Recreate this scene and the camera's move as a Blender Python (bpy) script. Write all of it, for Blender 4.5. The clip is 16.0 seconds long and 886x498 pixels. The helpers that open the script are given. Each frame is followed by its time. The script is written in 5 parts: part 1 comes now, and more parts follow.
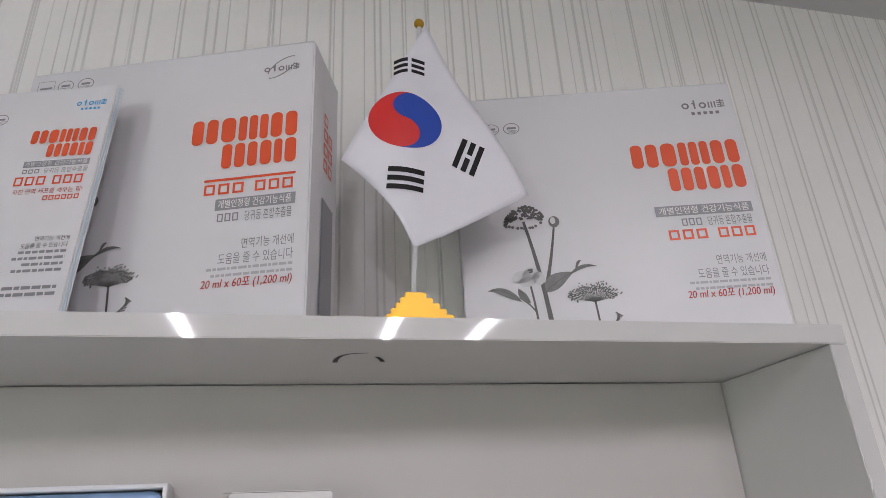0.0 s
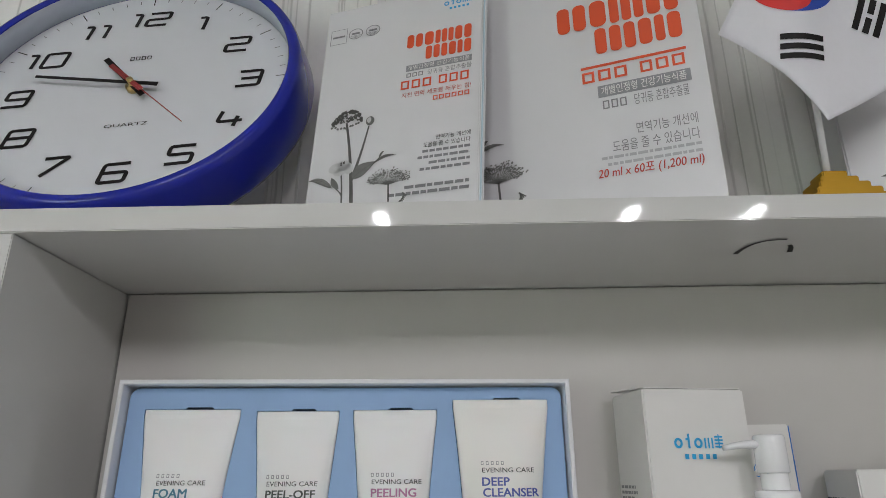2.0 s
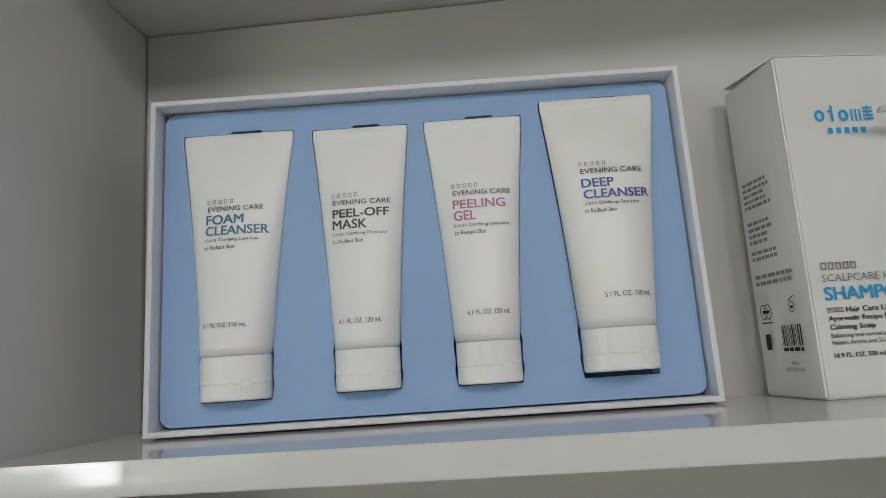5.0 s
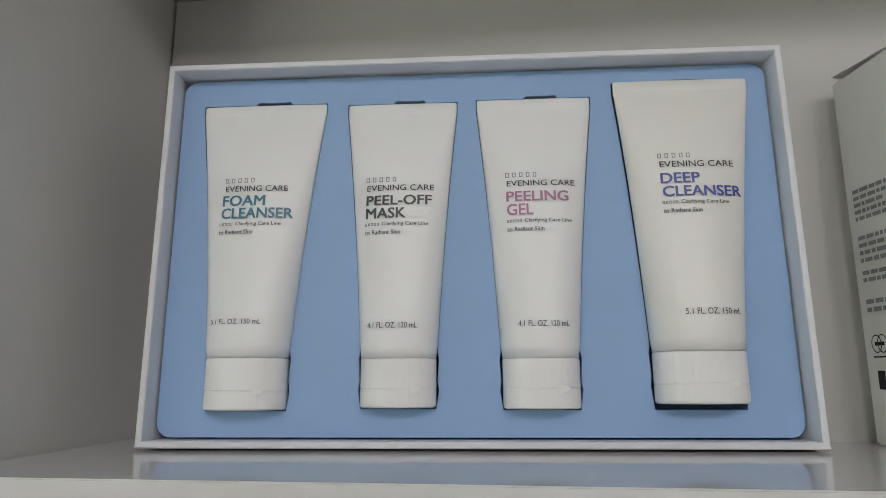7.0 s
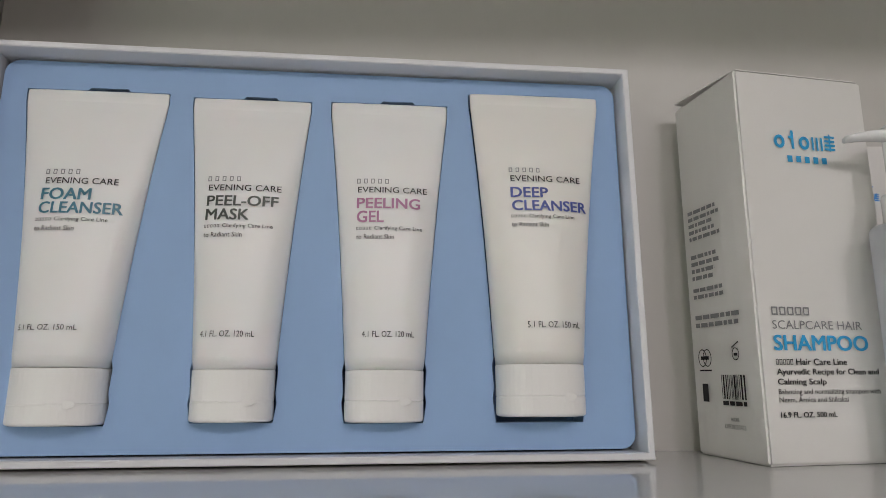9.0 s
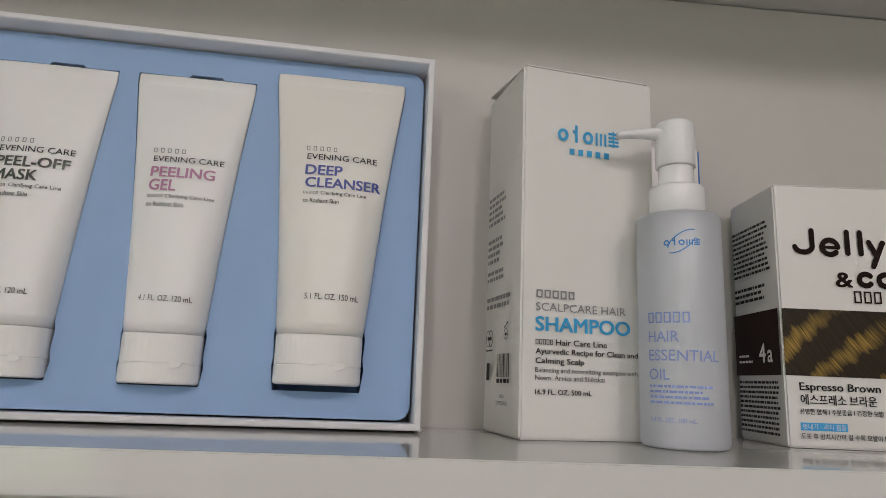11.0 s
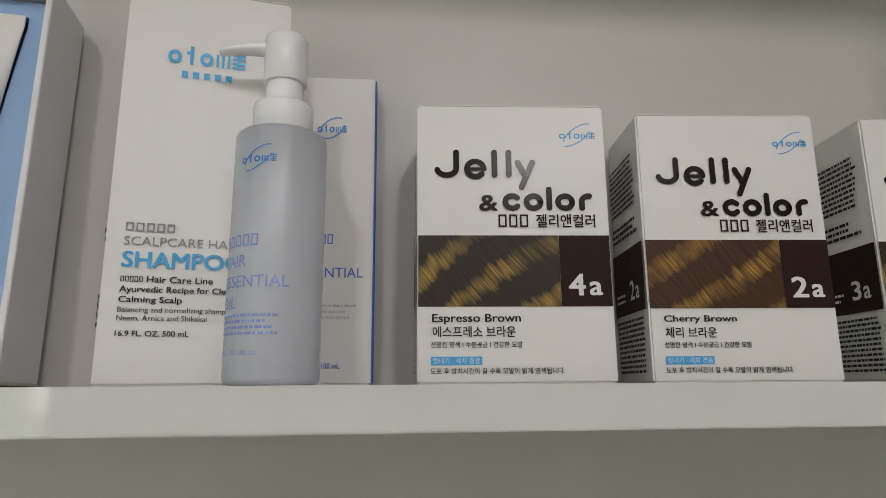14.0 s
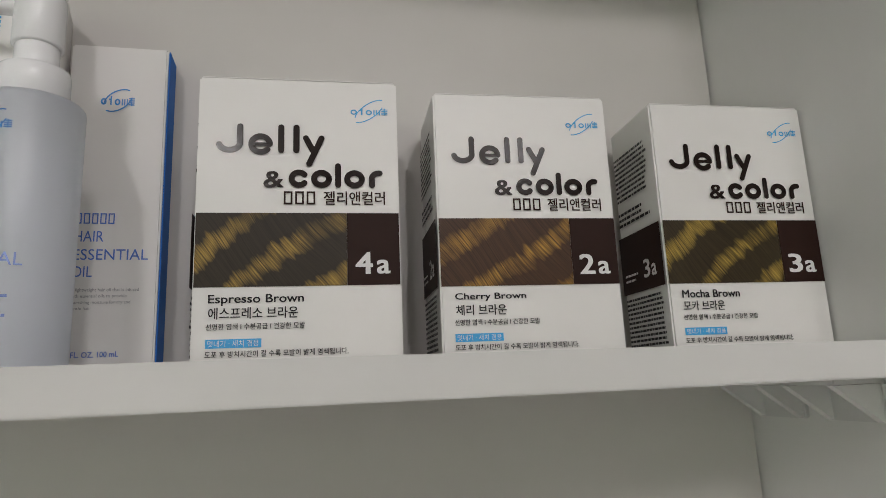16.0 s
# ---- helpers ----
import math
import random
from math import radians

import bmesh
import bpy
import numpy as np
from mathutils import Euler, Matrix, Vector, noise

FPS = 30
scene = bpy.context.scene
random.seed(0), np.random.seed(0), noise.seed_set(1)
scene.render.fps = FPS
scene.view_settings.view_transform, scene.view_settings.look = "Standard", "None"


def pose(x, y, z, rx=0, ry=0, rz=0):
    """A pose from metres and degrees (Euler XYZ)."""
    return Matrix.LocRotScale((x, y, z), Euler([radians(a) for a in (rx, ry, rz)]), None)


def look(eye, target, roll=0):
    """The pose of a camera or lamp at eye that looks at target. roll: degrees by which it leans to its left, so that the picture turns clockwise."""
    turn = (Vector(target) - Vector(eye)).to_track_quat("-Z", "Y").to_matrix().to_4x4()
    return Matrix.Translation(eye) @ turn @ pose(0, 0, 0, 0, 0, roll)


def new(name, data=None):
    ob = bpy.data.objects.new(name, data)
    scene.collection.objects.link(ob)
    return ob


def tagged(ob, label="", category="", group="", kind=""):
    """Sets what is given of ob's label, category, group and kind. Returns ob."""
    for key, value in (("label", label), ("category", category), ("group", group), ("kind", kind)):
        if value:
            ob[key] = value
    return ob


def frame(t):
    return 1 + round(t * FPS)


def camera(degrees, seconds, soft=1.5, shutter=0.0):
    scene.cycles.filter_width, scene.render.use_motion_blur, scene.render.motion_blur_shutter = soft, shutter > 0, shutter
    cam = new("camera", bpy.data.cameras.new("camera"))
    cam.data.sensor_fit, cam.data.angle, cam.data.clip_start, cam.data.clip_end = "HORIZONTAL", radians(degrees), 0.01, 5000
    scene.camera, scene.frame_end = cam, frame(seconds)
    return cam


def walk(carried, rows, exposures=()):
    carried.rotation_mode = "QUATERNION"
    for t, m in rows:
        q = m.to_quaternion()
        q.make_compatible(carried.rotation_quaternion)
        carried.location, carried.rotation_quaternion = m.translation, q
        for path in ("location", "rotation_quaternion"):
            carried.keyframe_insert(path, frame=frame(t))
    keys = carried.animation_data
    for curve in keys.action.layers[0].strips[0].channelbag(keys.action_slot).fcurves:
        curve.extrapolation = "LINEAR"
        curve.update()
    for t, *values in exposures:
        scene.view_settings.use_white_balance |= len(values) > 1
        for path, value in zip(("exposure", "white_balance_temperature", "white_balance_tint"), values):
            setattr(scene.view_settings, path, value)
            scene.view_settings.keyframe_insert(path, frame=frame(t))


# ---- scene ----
cam = camera(69.0, 16.0, soft=0.5)
PATH = [
    (0, (0.504, -0.483, 1.779), (0.929, 1.303, 2.573), -3.1),
    (0.5, (0.507, -0.473, 1.782), (0.814, 1.321, 2.61), -4.1),
    (1, (0.44, -0.441, 1.778), (0.515, 1.392, 2.574), -2.7),
    (1.5, (0.371, -0.432, 1.775), (0.359, 1.399, 2.579), -1.4),
    (2, (0.317, -0.418, 1.75), (0.263, 1.467, 2.415), -0.4),
    (2.5, (0.254, -0.404, 1.704), (0.157, 1.509, 2.281), 2.9),
    (3, (0.24, -0.376, 1.676), (-0.027, 1.587, 1.956), 3.0),
    (3.5, (0.194, -0.348, 1.609), (0.019, 1.625, 1.884), 3.3),
    (4, (0.202, -0.324, 1.597), (0.062, 1.649, 1.891), 0.9),
    (4.5, (0.219, -0.304, 1.615), (0.195, 1.666, 1.962), -1.6),
    (4.7, (0.246, -0.31, 1.626), (0.157, 1.659, 1.965), -3.2),
    (6.8, (0.303, -0.256, 1.658), (-0.019, 1.689, 1.995), -2.2),
    (7, (0.253, -0.248, 1.641), (0.011, 1.702, 2.015), -0.3),
    (7.5, (0.251, -0.231, 1.643), (0.133, 1.732, 2.003), -0.0),
    (8, (0.283, -0.228, 1.657), (0.345, 1.739, 2.013), -0.5),
    (8.2, (0.293, -0.229, 1.651), (0.363, 1.732, 2.039), -0.2),
    (10.3, (0.249, -0.248, 1.643), (0.383, 1.717, 1.991), -0.5),
    (10.5, (0.256, -0.248, 1.651), (0.478, 1.712, 1.982), -1.0),
    (11, (0.381, -0.254, 1.6290), (0.55, 1.702, 2.0298), 2.3),
    (11.5, (0.461, -0.231, 1.6015), (0.664, 1.727, 1.9912), 0.8),
    (12, (0.496, -0.228, 1.6005), (0.577, 1.733, 2.0152), -0.4),
    (12.5, (0.507, -0.229, 1.6065), (0.598, 1.732, 2.0202), -0.2),
    (13, (0.518, -0.231, 1.6045), (0.614, 1.732, 2.0042), 0.5),
    (13.5, (0.541, -0.23, 1.6015), (0.69, 1.732, 1.9912), 0.4),
    (14, (0.584, -0.235, 1.5995), (0.808, 1.715, 2.0162), -0.4),
    (14.5, (0.61, -0.239, 1.6010), (0.965, 1.693, 1.9978), -0.1),
    (15, (0.631, -0.229, 1.5910), (1.126, 1.664, 2.0188), -2.4),
    (15.5, (0.648, -0.229, 1.5880), (1.14, 1.67, 1.9918), -2.6),
    (16, (0.65, -0.236, 1.5900), (1.143, 1.664, 1.9908), -2.4),
]

EXPOSURES = [
    (0.0, 0.24, 6300, 18), (1.0, 0.07, 6300, 15), (1.5, 0.03, 6300, 12), (2.5, 0.05, 6400, 8), (3.5, 0.0, 6500, 7), (7.0, -0.05, 6500, 9), (8.2, -0.05, 6600, 11), (10.5, -0.05, 6850, 13), (12.5, -0.02, 6850, 12), (14.0, 0.02, 6700, 10), (16.0, 0.08, 6650, 10),
]
walk(cam, [(t, look(eye, target, roll)) for t, eye, target, roll in PATH], EXPOSURES)

# ---------------------------------------------------------------- world and light
world = bpy.data.worlds.new("world")
scene.world = world
world.use_nodes = True
sky = world.node_tree.nodes.new("ShaderNodeTexSky")
sky.sky_type, sky.sun_disc = "NISHITA", False
sky.sun_elevation, sky.sun_rotation = radians(40), radians(200)
back = world.node_tree.nodes["Background"]
back.inputs["Strength"].default_value = 0.1
world.node_tree.links.new(sky.outputs["Color"], back.inputs["Color"])

CEIL = 2.53          # ceiling height
ROOM = (-4.2, 3.4, -4.0)   # west, east, south faces of the room
WALL = 0.180         # face of the papered wall


def area_lamp(name, m, sx, sy, power, colour):
    data = bpy.data.lights.new(name, "AREA")
    data.shape, data.size, data.size_y, data.energy, data.color = "RECTANGLE", sx, sy, power, colour
    ob = new(name, data)
    ob.matrix_world = m
    return ob


for lx, power in ((0.06, 15.6), (0.87, 15.6), (1.26, 9.6)):
    area_lamp("tube_light", pose(lx, -2.0, CEIL + 0.012), 0.03, 1.05, power, (1.0, 0.965, 0.985))


# ---------------------------------------------------------------- materials
def mat(name, colour, rough=0.5, metal=0.0, grain=0.03, scale=60.0, bump=0.0, bump_scale=300.0, coat=0.0, stain=0.0, trans=0.0, sheen=0.0, sss=0.0, spec=0.5):
    m = bpy.data.materials.new(name)
    m.use_nodes = True
    nt = m.node_tree
    n, l = nt.nodes, nt.links
    b = n["Principled BSDF"]
    b.inputs["Roughness"].default_value = rough
    b.inputs["Metallic"].default_value = metal
    b.inputs["Specular IOR Level"].default_value = spec
    b.inputs["Coat Weight"].default_value = coat
    b.inputs["Coat Roughness"].default_value = 0.06
    b.inputs["Transmission Weight"].default_value = trans
    b.inputs["Sheen Weight"].default_value = sheen
    b.inputs["Subsurface Weight"].default_value = sss
    b.inputs["Subsurface Scale"].default_value = 0.004
    tc = n.new("ShaderNodeTexCoord")
    fine = n.new("ShaderNodeTexNoise")
    fine.inputs["Scale"].default_value, fine.inputs["Detail"].default_value = scale, 4
    broad = n.new("ShaderNodeTexNoise")
    broad.inputs["Scale"].default_value, broad.inputs["Detail"].default_value = scale / 12, 3
    l.new(tc.outputs["Object"], fine.inputs["Vector"])
    l.new(tc.outputs["Object"], broad.inputs["Vector"])
    ramp = n.new("ShaderNodeMapRange")
    ramp.inputs["To Min"].default_value, ramp.inputs["To Max"].default_value = 1 - grain, 1 + grain
    l.new(fine.outputs["Fac"], ramp.inputs["Value"])
    ramp2 = n.new("ShaderNodeMapRange")
    ramp2.inputs["From Min"].default_value, ramp2.inputs["From Max"].default_value = 0.35, 0.7
    ramp2.inputs["To Min"].default_value, ramp2.inputs["To Max"].default_value = 1.0, 1.0 - stain
    l.new(broad.outputs["Fac"], ramp2.inputs["Value"])
    mul = n.new("ShaderNodeMath")
    mul.operation = "MULTIPLY"
    l.new(ramp.outputs[0], mul.inputs[0])
    l.new(ramp2.outputs[0], mul.inputs[1])
    mix = n.new("ShaderNodeVectorMath")
    mix.operation = "SCALE"
    mix.inputs[0].default_value = colour
    l.new(mul.outputs[0], mix.inputs["Scale"])
    l.new(mix.outputs[0], b.inputs["Base Color"])
    rr = n.new("ShaderNodeMapRange")
    rr.inputs["To Min"].default_value, rr.inputs["To Max"].default_value = max(0.02, rough * 0.85), min(1, rough * 1.15)
    l.new(broad.outputs["Fac"], rr.inputs["Value"])
    l.new(rr.outputs[0], b.inputs["Roughness"])
    if bump:
        tx = n.new("ShaderNodeTexNoise")
        tx.inputs["Scale"].default_value, tx.inputs["Detail"].default_value = bump_scale, 3
        l.new(tc.outputs["Object"], tx.inputs["Vector"])
        bp = n.new("ShaderNodeBump")
        bp.inputs["Strength"].default_value, bp.inputs["Distance"].default_value = bump, 0.001
        l.new(tx.outputs["Fac"], bp.inputs["Height"])
        l.new(bp.outputs[0], b.inputs["Normal"])
    return m


def wallpaper_mat():
    m = mat("striped_wallpaper", (0.90, 0.885, 0.85), 0.62, grain=0.03, scale=150, bump=0.0)
    n, l = m.node_tree.nodes, m.node_tree.links
    b = n["Principled BSDF"]
    tc = n.new("ShaderNodeTexCoord")
    sep = n.new("ShaderNodeSeparateXYZ")
    l.new(tc.outputs["Object"], sep.inputs[0])
    total = None
    for k, (scale, width, shift) in enumerate(((26.0, 0.034, 0.0), (15.0, 0.022, 7.3), (64.0, 0.05, 3.1))):
        w = n.new("ShaderNodeMath")
        w.operation = "MULTIPLY_ADD"
        w.inputs[1].default_value, w.inputs[2].default_value = scale, shift
        l.new(sep.outputs["X"], w.inputs[0])
        v = n.new("ShaderNodeTexVoronoi")
        v.voronoi_dimensions, v.feature = "1D", "DISTANCE_TO_EDGE"
        v.inputs["Scale"].default_value = 1.0
        l.new(w.outputs[0], v.inputs["W"])
        r = n.new("ShaderNodeMapRange")
        r.interpolation_type = "SMOOTHSTEP"
        r.inputs["From Min"].default_value, r.inputs["From Max"].default_value = width * 0.35, width * 1.5
        r.inputs["To Min"].default_value, r.inputs["To Max"].default_value = 1.0, 0.0
        l.new(v.outputs["Distance"], r.inputs["Value"])
        out = r.outputs[0]
        if k == 2:
            gate = n.new("ShaderNodeTexNoise")
            gate.noise_dimensions = "1D"
            gate.inputs["Scale"].default_value = 1.0
            gw = n.new("ShaderNodeMath")
            gw.operation = "MULTIPLY"
            gw.inputs[1].default_value = 34.0
            l.new(sep.outputs["X"], gw.inputs[0])
            l.new(gw.outputs[0], gate.inputs["W"])
            gr = n.new("ShaderNodeMapRange")
            gr.inputs["From Min"].default_value, gr.inputs["From Max"].default_value = 0.5, 0.56
            l.new(gate.outputs["Fac"], gr.inputs["Value"])
            g = n.new("ShaderNodeMath")
            g.operation = "MULTIPLY"
            l.new(out, g.inputs[0])
            l.new(gr.outputs[0], g.inputs[1])
            out = g.outputs[0]
        if total is None:
            total = out
        else:
            a = n.new("ShaderNodeMath")
            a.operation = "MAXIMUM"
            l.new(total, a.inputs[0])
            l.new(out, a.inputs[1])
            total = a.outputs[0]
    old = b.inputs["Base Color"].links[0].from_socket
    mx = n.new("ShaderNodeMix")
    mx.data_type = "RGBA"
    f = n.new("ShaderNodeMath")
    f.operation = "MULTIPLY"
    f.inputs[1].default_value = 0.36
    l.new(total, f.inputs[0])
    l.new(f.outputs[0], mx.inputs["Factor"])
    l.new(old, mx.inputs["A"])
    mx.inputs["B"].default_value = (0.34, 0.32, 0.29, 1)
    l.new(mx.outputs["Result"], b.inputs["Base Color"])
    bp = n.new("ShaderNodeBump")
    bp.inputs["Strength"].default_value, bp.inputs["Distance"].default_value = 0.5, 0.001
    l.new(total, bp.inputs["Height"])
    l.new(bp.outputs[0], b.inputs["Normal"])
    return m


def hair_mat(name, dark, gold, seed):
    """Printed picture of glossy waved hair."""
    m = mat(name, dark, 0.45, grain=0.05, spec=0.25)
    n, l = m.node_tree.nodes, m.node_tree.links
    b = n["Principled BSDF"]
    tc = n.new("ShaderNodeTexCoord")
    sep = n.new("ShaderNodeSeparateXYZ")
    l.new(tc.outputs["Object"], sep.inputs[0])
    warp = n.new("ShaderNodeTexNoise")
    warp.inputs["Scale"].default_value, warp.inputs["Detail"].default_value = 13.0, 1
    mp0 = n.new("ShaderNodeMapping")
    mp0.inputs["Location"].default_value = (seed, seed * 0.7, 0)
    l.new(tc.outputs["Object"], mp0.inputs["Vector"])
    l.new(mp0.outputs[0], warp.inputs["Vector"])
    # strands fall to the right, bent by the slow warp
    off = n.new("ShaderNodeVectorMath")
    off.operation = "MULTIPLY"
    off.inputs[1].default_value = (0.026, 0.0, 0.022)
    l.new(warp.outputs["Color"], off.inputs[0])
    add = n.new("ShaderNodeVectorMath")
    l.new(tc.outputs["Object"], add.inputs[0])
    l.new(off.outputs[0], add.inputs[1])

    def across(degrees, source):
        """Distance across lines that rise at so many degrees."""
        d = n.new("ShaderNodeVectorMath")
        d.operation = "DOT_PRODUCT"
        d.inputs[1].default_value = (-math.sin(radians(degrees)), 0, math.cos(radians(degrees)))
        l.new(source, d.inputs[0])
        return d.outputs["Value"]

    comb = n.new("ShaderNodeCombineXYZ")
    l.new(across(-52, add.outputs[0]), comb.inputs["X"])
    l.new(across(38, add.outputs[0]), comb.inputs["Y"])
    mp = n.new("ShaderNodeMapping")
    mp.inputs["Scale"].default_value = (1300, 22, 1)
    l.new(comb.outputs[0], mp.inputs["Vector"])
    st = n.new("ShaderNodeTexNoise")
    st.inputs["Scale"].default_value, st.inputs["Detail"].default_value = 1.0, 4
    l.new(mp.outputs[0], st.inputs["Vector"])
    # two bands of shine lie across the strands, frayed by them
    mp2 = n.new("ShaderNodeMapping")
    mp2.inputs["Location"].default_value = (seed, seed, 0)
    mp2.inputs["Scale"].default_value = (230, 10, 1)
    l.new(comb.outputs[0], mp2.inputs["Vector"])
    fray = n.new("ShaderNodeTexNoise")
    fray.inputs["Scale"].default_value, fray.inputs["Detail"].default_value = 1.0, 3
    l.new(mp2.outputs[0], fray.inputs["Vector"])
    hsum = n.new("ShaderNodeMath")
    hsum.operation = "MULTIPLY_ADD"
    hsum.inputs[1].default_value = 0.013
    l.new(fray.outputs["Fac"], hsum.inputs[0])
    l.new(across(36, add.outputs[0]), hsum.inputs[2])
    ph = n.new("ShaderNodeMath")
    ph.operation = "MULTIPLY_ADD"
    ph.inputs[1].default_value, ph.inputs[2].default_value = 2 * math.pi / 0.026, -2 * math.pi * (0.016 + 0.0065 + 0.004) / 0.026
    l.new(hsum.outputs[0], ph.inputs[0])
    cs = n.new("ShaderNodeMath")
    cs.operation = "COSINE"
    l.new(ph.outputs[0], cs.inputs[0])
    r1 = n.new("ShaderNodeMapRange")
    r1.inputs["From Min"].default_value, r1.inputs["From Max"].default_value = 0.1, 1.05
    l.new(cs.outputs[0], r1.inputs["Value"])
    r2 = n.new("ShaderNodeMapRange")
    r2.inputs["From Min"].default_value, r2.inputs["From Max"].default_value = 0.25, 0.68
    l.new(st.outputs["Fac"], r2.inputs["Value"])
    # the shine comes and goes in locks
    lock = n.new("ShaderNodeTexNoise")
    lock.inputs["Scale"].default_value, lock.inputs["Detail"].default_value = 48.0, 2
    l.new(mp0.outputs[0], lock.inputs["Vector"])
    r4 = n.new("ShaderNodeMapRange")
    r4.inputs["From Min"].default_value, r4.inputs["From Max"].default_value = 0.36, 0.60
    r4.inputs["To Min"].default_value = 0.25
    l.new(lock.outputs["Fac"], r4.inputs["Value"])
    shine = n.new("ShaderNodeMath")
    shine.operation = "MULTIPLY"
    l.new(r1.outputs[0], shine.inputs[0])
    l.new(r4.outputs[0], shine.inputs[1])
    p = n.new("ShaderNodeMath")
    p.operation = "MULTIPLY"
    l.new(shine.outputs[0], p.inputs[0])
    l.new(r2.outputs[0], p.inputs[1])
    ramp = n.new("ShaderNodeValToRGB")
    e = ramp.color_ramp.elements
    e[0].position, e[0].color = 0.0, (*dark, 1)
    e[1].position, e[1].color = 0.98, (*gold, 1)
    mid = e.new(0.3)
    mid.color = (*[0.65 * a + 0.35 * c for a, c in zip(dark, gold)], 1)
    l.new(p.outputs[0], ramp.inputs["Fac"])
    mul = n.new("ShaderNodeMix")
    mul.data_type, mul.blend_type = "RGBA", "MULTIPLY"
    mul.inputs["Factor"].default_value = 0.8
    l.new(ramp.outputs["Color"], mul.inputs["A"])
    r3 = n.new("ShaderNodeMapRange")
    r3.inputs["From Min"].default_value, r3.inputs["From Max"].default_value = 0.3, 0.6
    r3.inputs["To Min"].default_value, r3.inputs["To Max"].default_value = 0.45, 1.2
    l.new(st.outputs["Fac"], r3.inputs["Value"])
    l.new(r3.outputs[0], mul.inputs["B"])
    l.new(mul.outputs["Result"], b.inputs["Base Color"])
    return m


LAM = mat("white_gloss_laminate", (0.655, 0.65, 0.63), 0.05, grain=0.012, scale=40, coat=0.0, spec=0.45, stain=0.02, bump=0.012, bump_scale=45)
LAM_IN = mat("white_satin_laminate", (0.65, 0.645, 0.625), 0.28, grain=0.015, scale=30, stain=0.03, bump=0.02, bump_scale=90)
BACKB = mat("white_back_board", (0.57, 0.55, 0.52), 0.42, grain=0.015, scale=25, stain=0.03)
PAPER_WALL = wallpaper_mat()
PLASTER = mat("painted_plaster", (0.74, 0.73, 0.71), 0.8, grain=0.03, scale=20, bump=0.1, bump_scale=120)
CEILM = mat("ceiling_paint", (0.60, 0.60, 0.59), 0.85, grain=0.03, scale=15)
FLOORM = mat("floor_tiles", (0.34, 0.33, 0.31), 0.35, grain=0.08, scale=9, stain=0.1)
CARD = mat("white_coated_card", (0.71, 0.705, 0.715), 0.36, grain=0.012, scale=80, bump=0.02, bump_scale=400, stain=0.015)
CARD2 = mat("warm_white_card", (0.77, 0.755, 0.73), 0.40, grain=0.012, scale=80, bump=0.02, bump_scale=400, stain=0.02)
CARD_EDGE = mat("raw_card_edge", (0.60, 0.57, 0.52), 0.8, grain=0.06, scale=300)
SHADOWGREY = mat("flower_print_shade", (0.52, 0.53, 0.56), 0.4, grain=0.03, scale=40)
RED = mat("orange_red_ink", (0.78, 0.105, 0.035), 0.32, grain=0.02)
DEEPRED = mat("dark_red_ink", (0.50, 0.05, 0.035), 0.4, grain=0.02)
GREY = mat("grey_ink", (0.24, 0.24, 0.25), 0.45, grain=0.03)
LGREY = mat("pale_grey_ink", (0.45, 0.45, 0.46), 0.45, grain=0.03)
TAG = mat("grey_tag_ink", (0.30, 0.30, 0.32), 0.42, grain=0.03)
BLACK = mat("black_ink", (0.014, 0.012, 0.012), 0.5, spec=0.2, grain=0.05)
DARK = mat("charcoal_ink", (0.024, 0.023, 0.025), 0.5, spec=0.15, grain=0.05)
WHITEINK = mat("white_ink", (0.78, 0.77, 0.76), 0.4, grain=0.02)
BLUEINK = mat("bright_blue_ink", (0.03, 0.26, 0.66), 0.35, grain=0.03)
CYANINK = mat("cyan_ink", (0.03, 0.37, 0.70), 0.35, grain=0.03)
TEALINK = mat("teal_ink", (0.06, 0.20, 0.28), 0.4, grain=0.03)
PINKINK = mat("mauve_ink", (0.46, 0.20, 0.34), 0.4, grain=0.03)
NAVYINK = mat("indigo_ink", (0.07, 0.10, 0.36), 0.4, grain=0.03)
OLIVEINK = mat("dark_olive_ink", (0.07, 0.08, 0.07), 0.4, grain=0.03)
OILBLUE = mat("soft_blue_ink", (0.07, 0.17, 0.55), 0.45, grain=0.03)
BOTTLEBLUE = mat("pale_blue_bottle_ink", (0.27, 0.37, 0.74), 0.45, grain=0.03)
SIDEBLUE = mat("deep_blue_card", (0.015, 0.15, 0.55), 0.55, grain=0.03, spec=0.2)
BROWNBAND = mat("dark_brown_ink", (0.026, 0.011, 0.008), 0.5, spec=0.12, grain=0.05)
GLOSSBROWN = mat("glossy_brown_foil_ink", (0.020, 0.013, 0.011), 0.16, grain=0.05, spec=0.16)
TAGBLUE = mat("tag_blue_ink", (0.05, 0.40, 0.78), 0.4, grain=0.02)
TEALCARD = mat("turquoise_card", (0.02, 0.30, 0.38), 0.38, grain=0.03, stain=0.03)
COCOA = mat("cocoa_ink", (0.10, 0.055, 0.045), 0.4, grain=0.05)
COFFEE = mat("coffee_ink", (0.30, 0.15, 0.05), 0.4, grain=0.05)
FOAMB = mat("pale_blue_foam_board", (0.29, 0.44, 0.69), 0.62, grain=0.02, scale=120, bump=0.03, bump_scale=600, stain=0.02)
# darkened foam blue: shade inside the tube recesses put into the colour
RECESS_SHADE = mat("recess_shade_blue", (0.10, 0.18, 0.34), 0.7, grain=0.05)
TRAY = mat("white_rigid_board", (0.77, 0.77, 0.79), 0.5, grain=0.015, scale=90, bump=0.03, bump_scale=350)
TUBE = mat("white_soft_plastic", (0.84, 0.835, 0.825), 0.40, grain=0.01, scale=40, sss=0.05, bump=0.03, bump_scale=45)
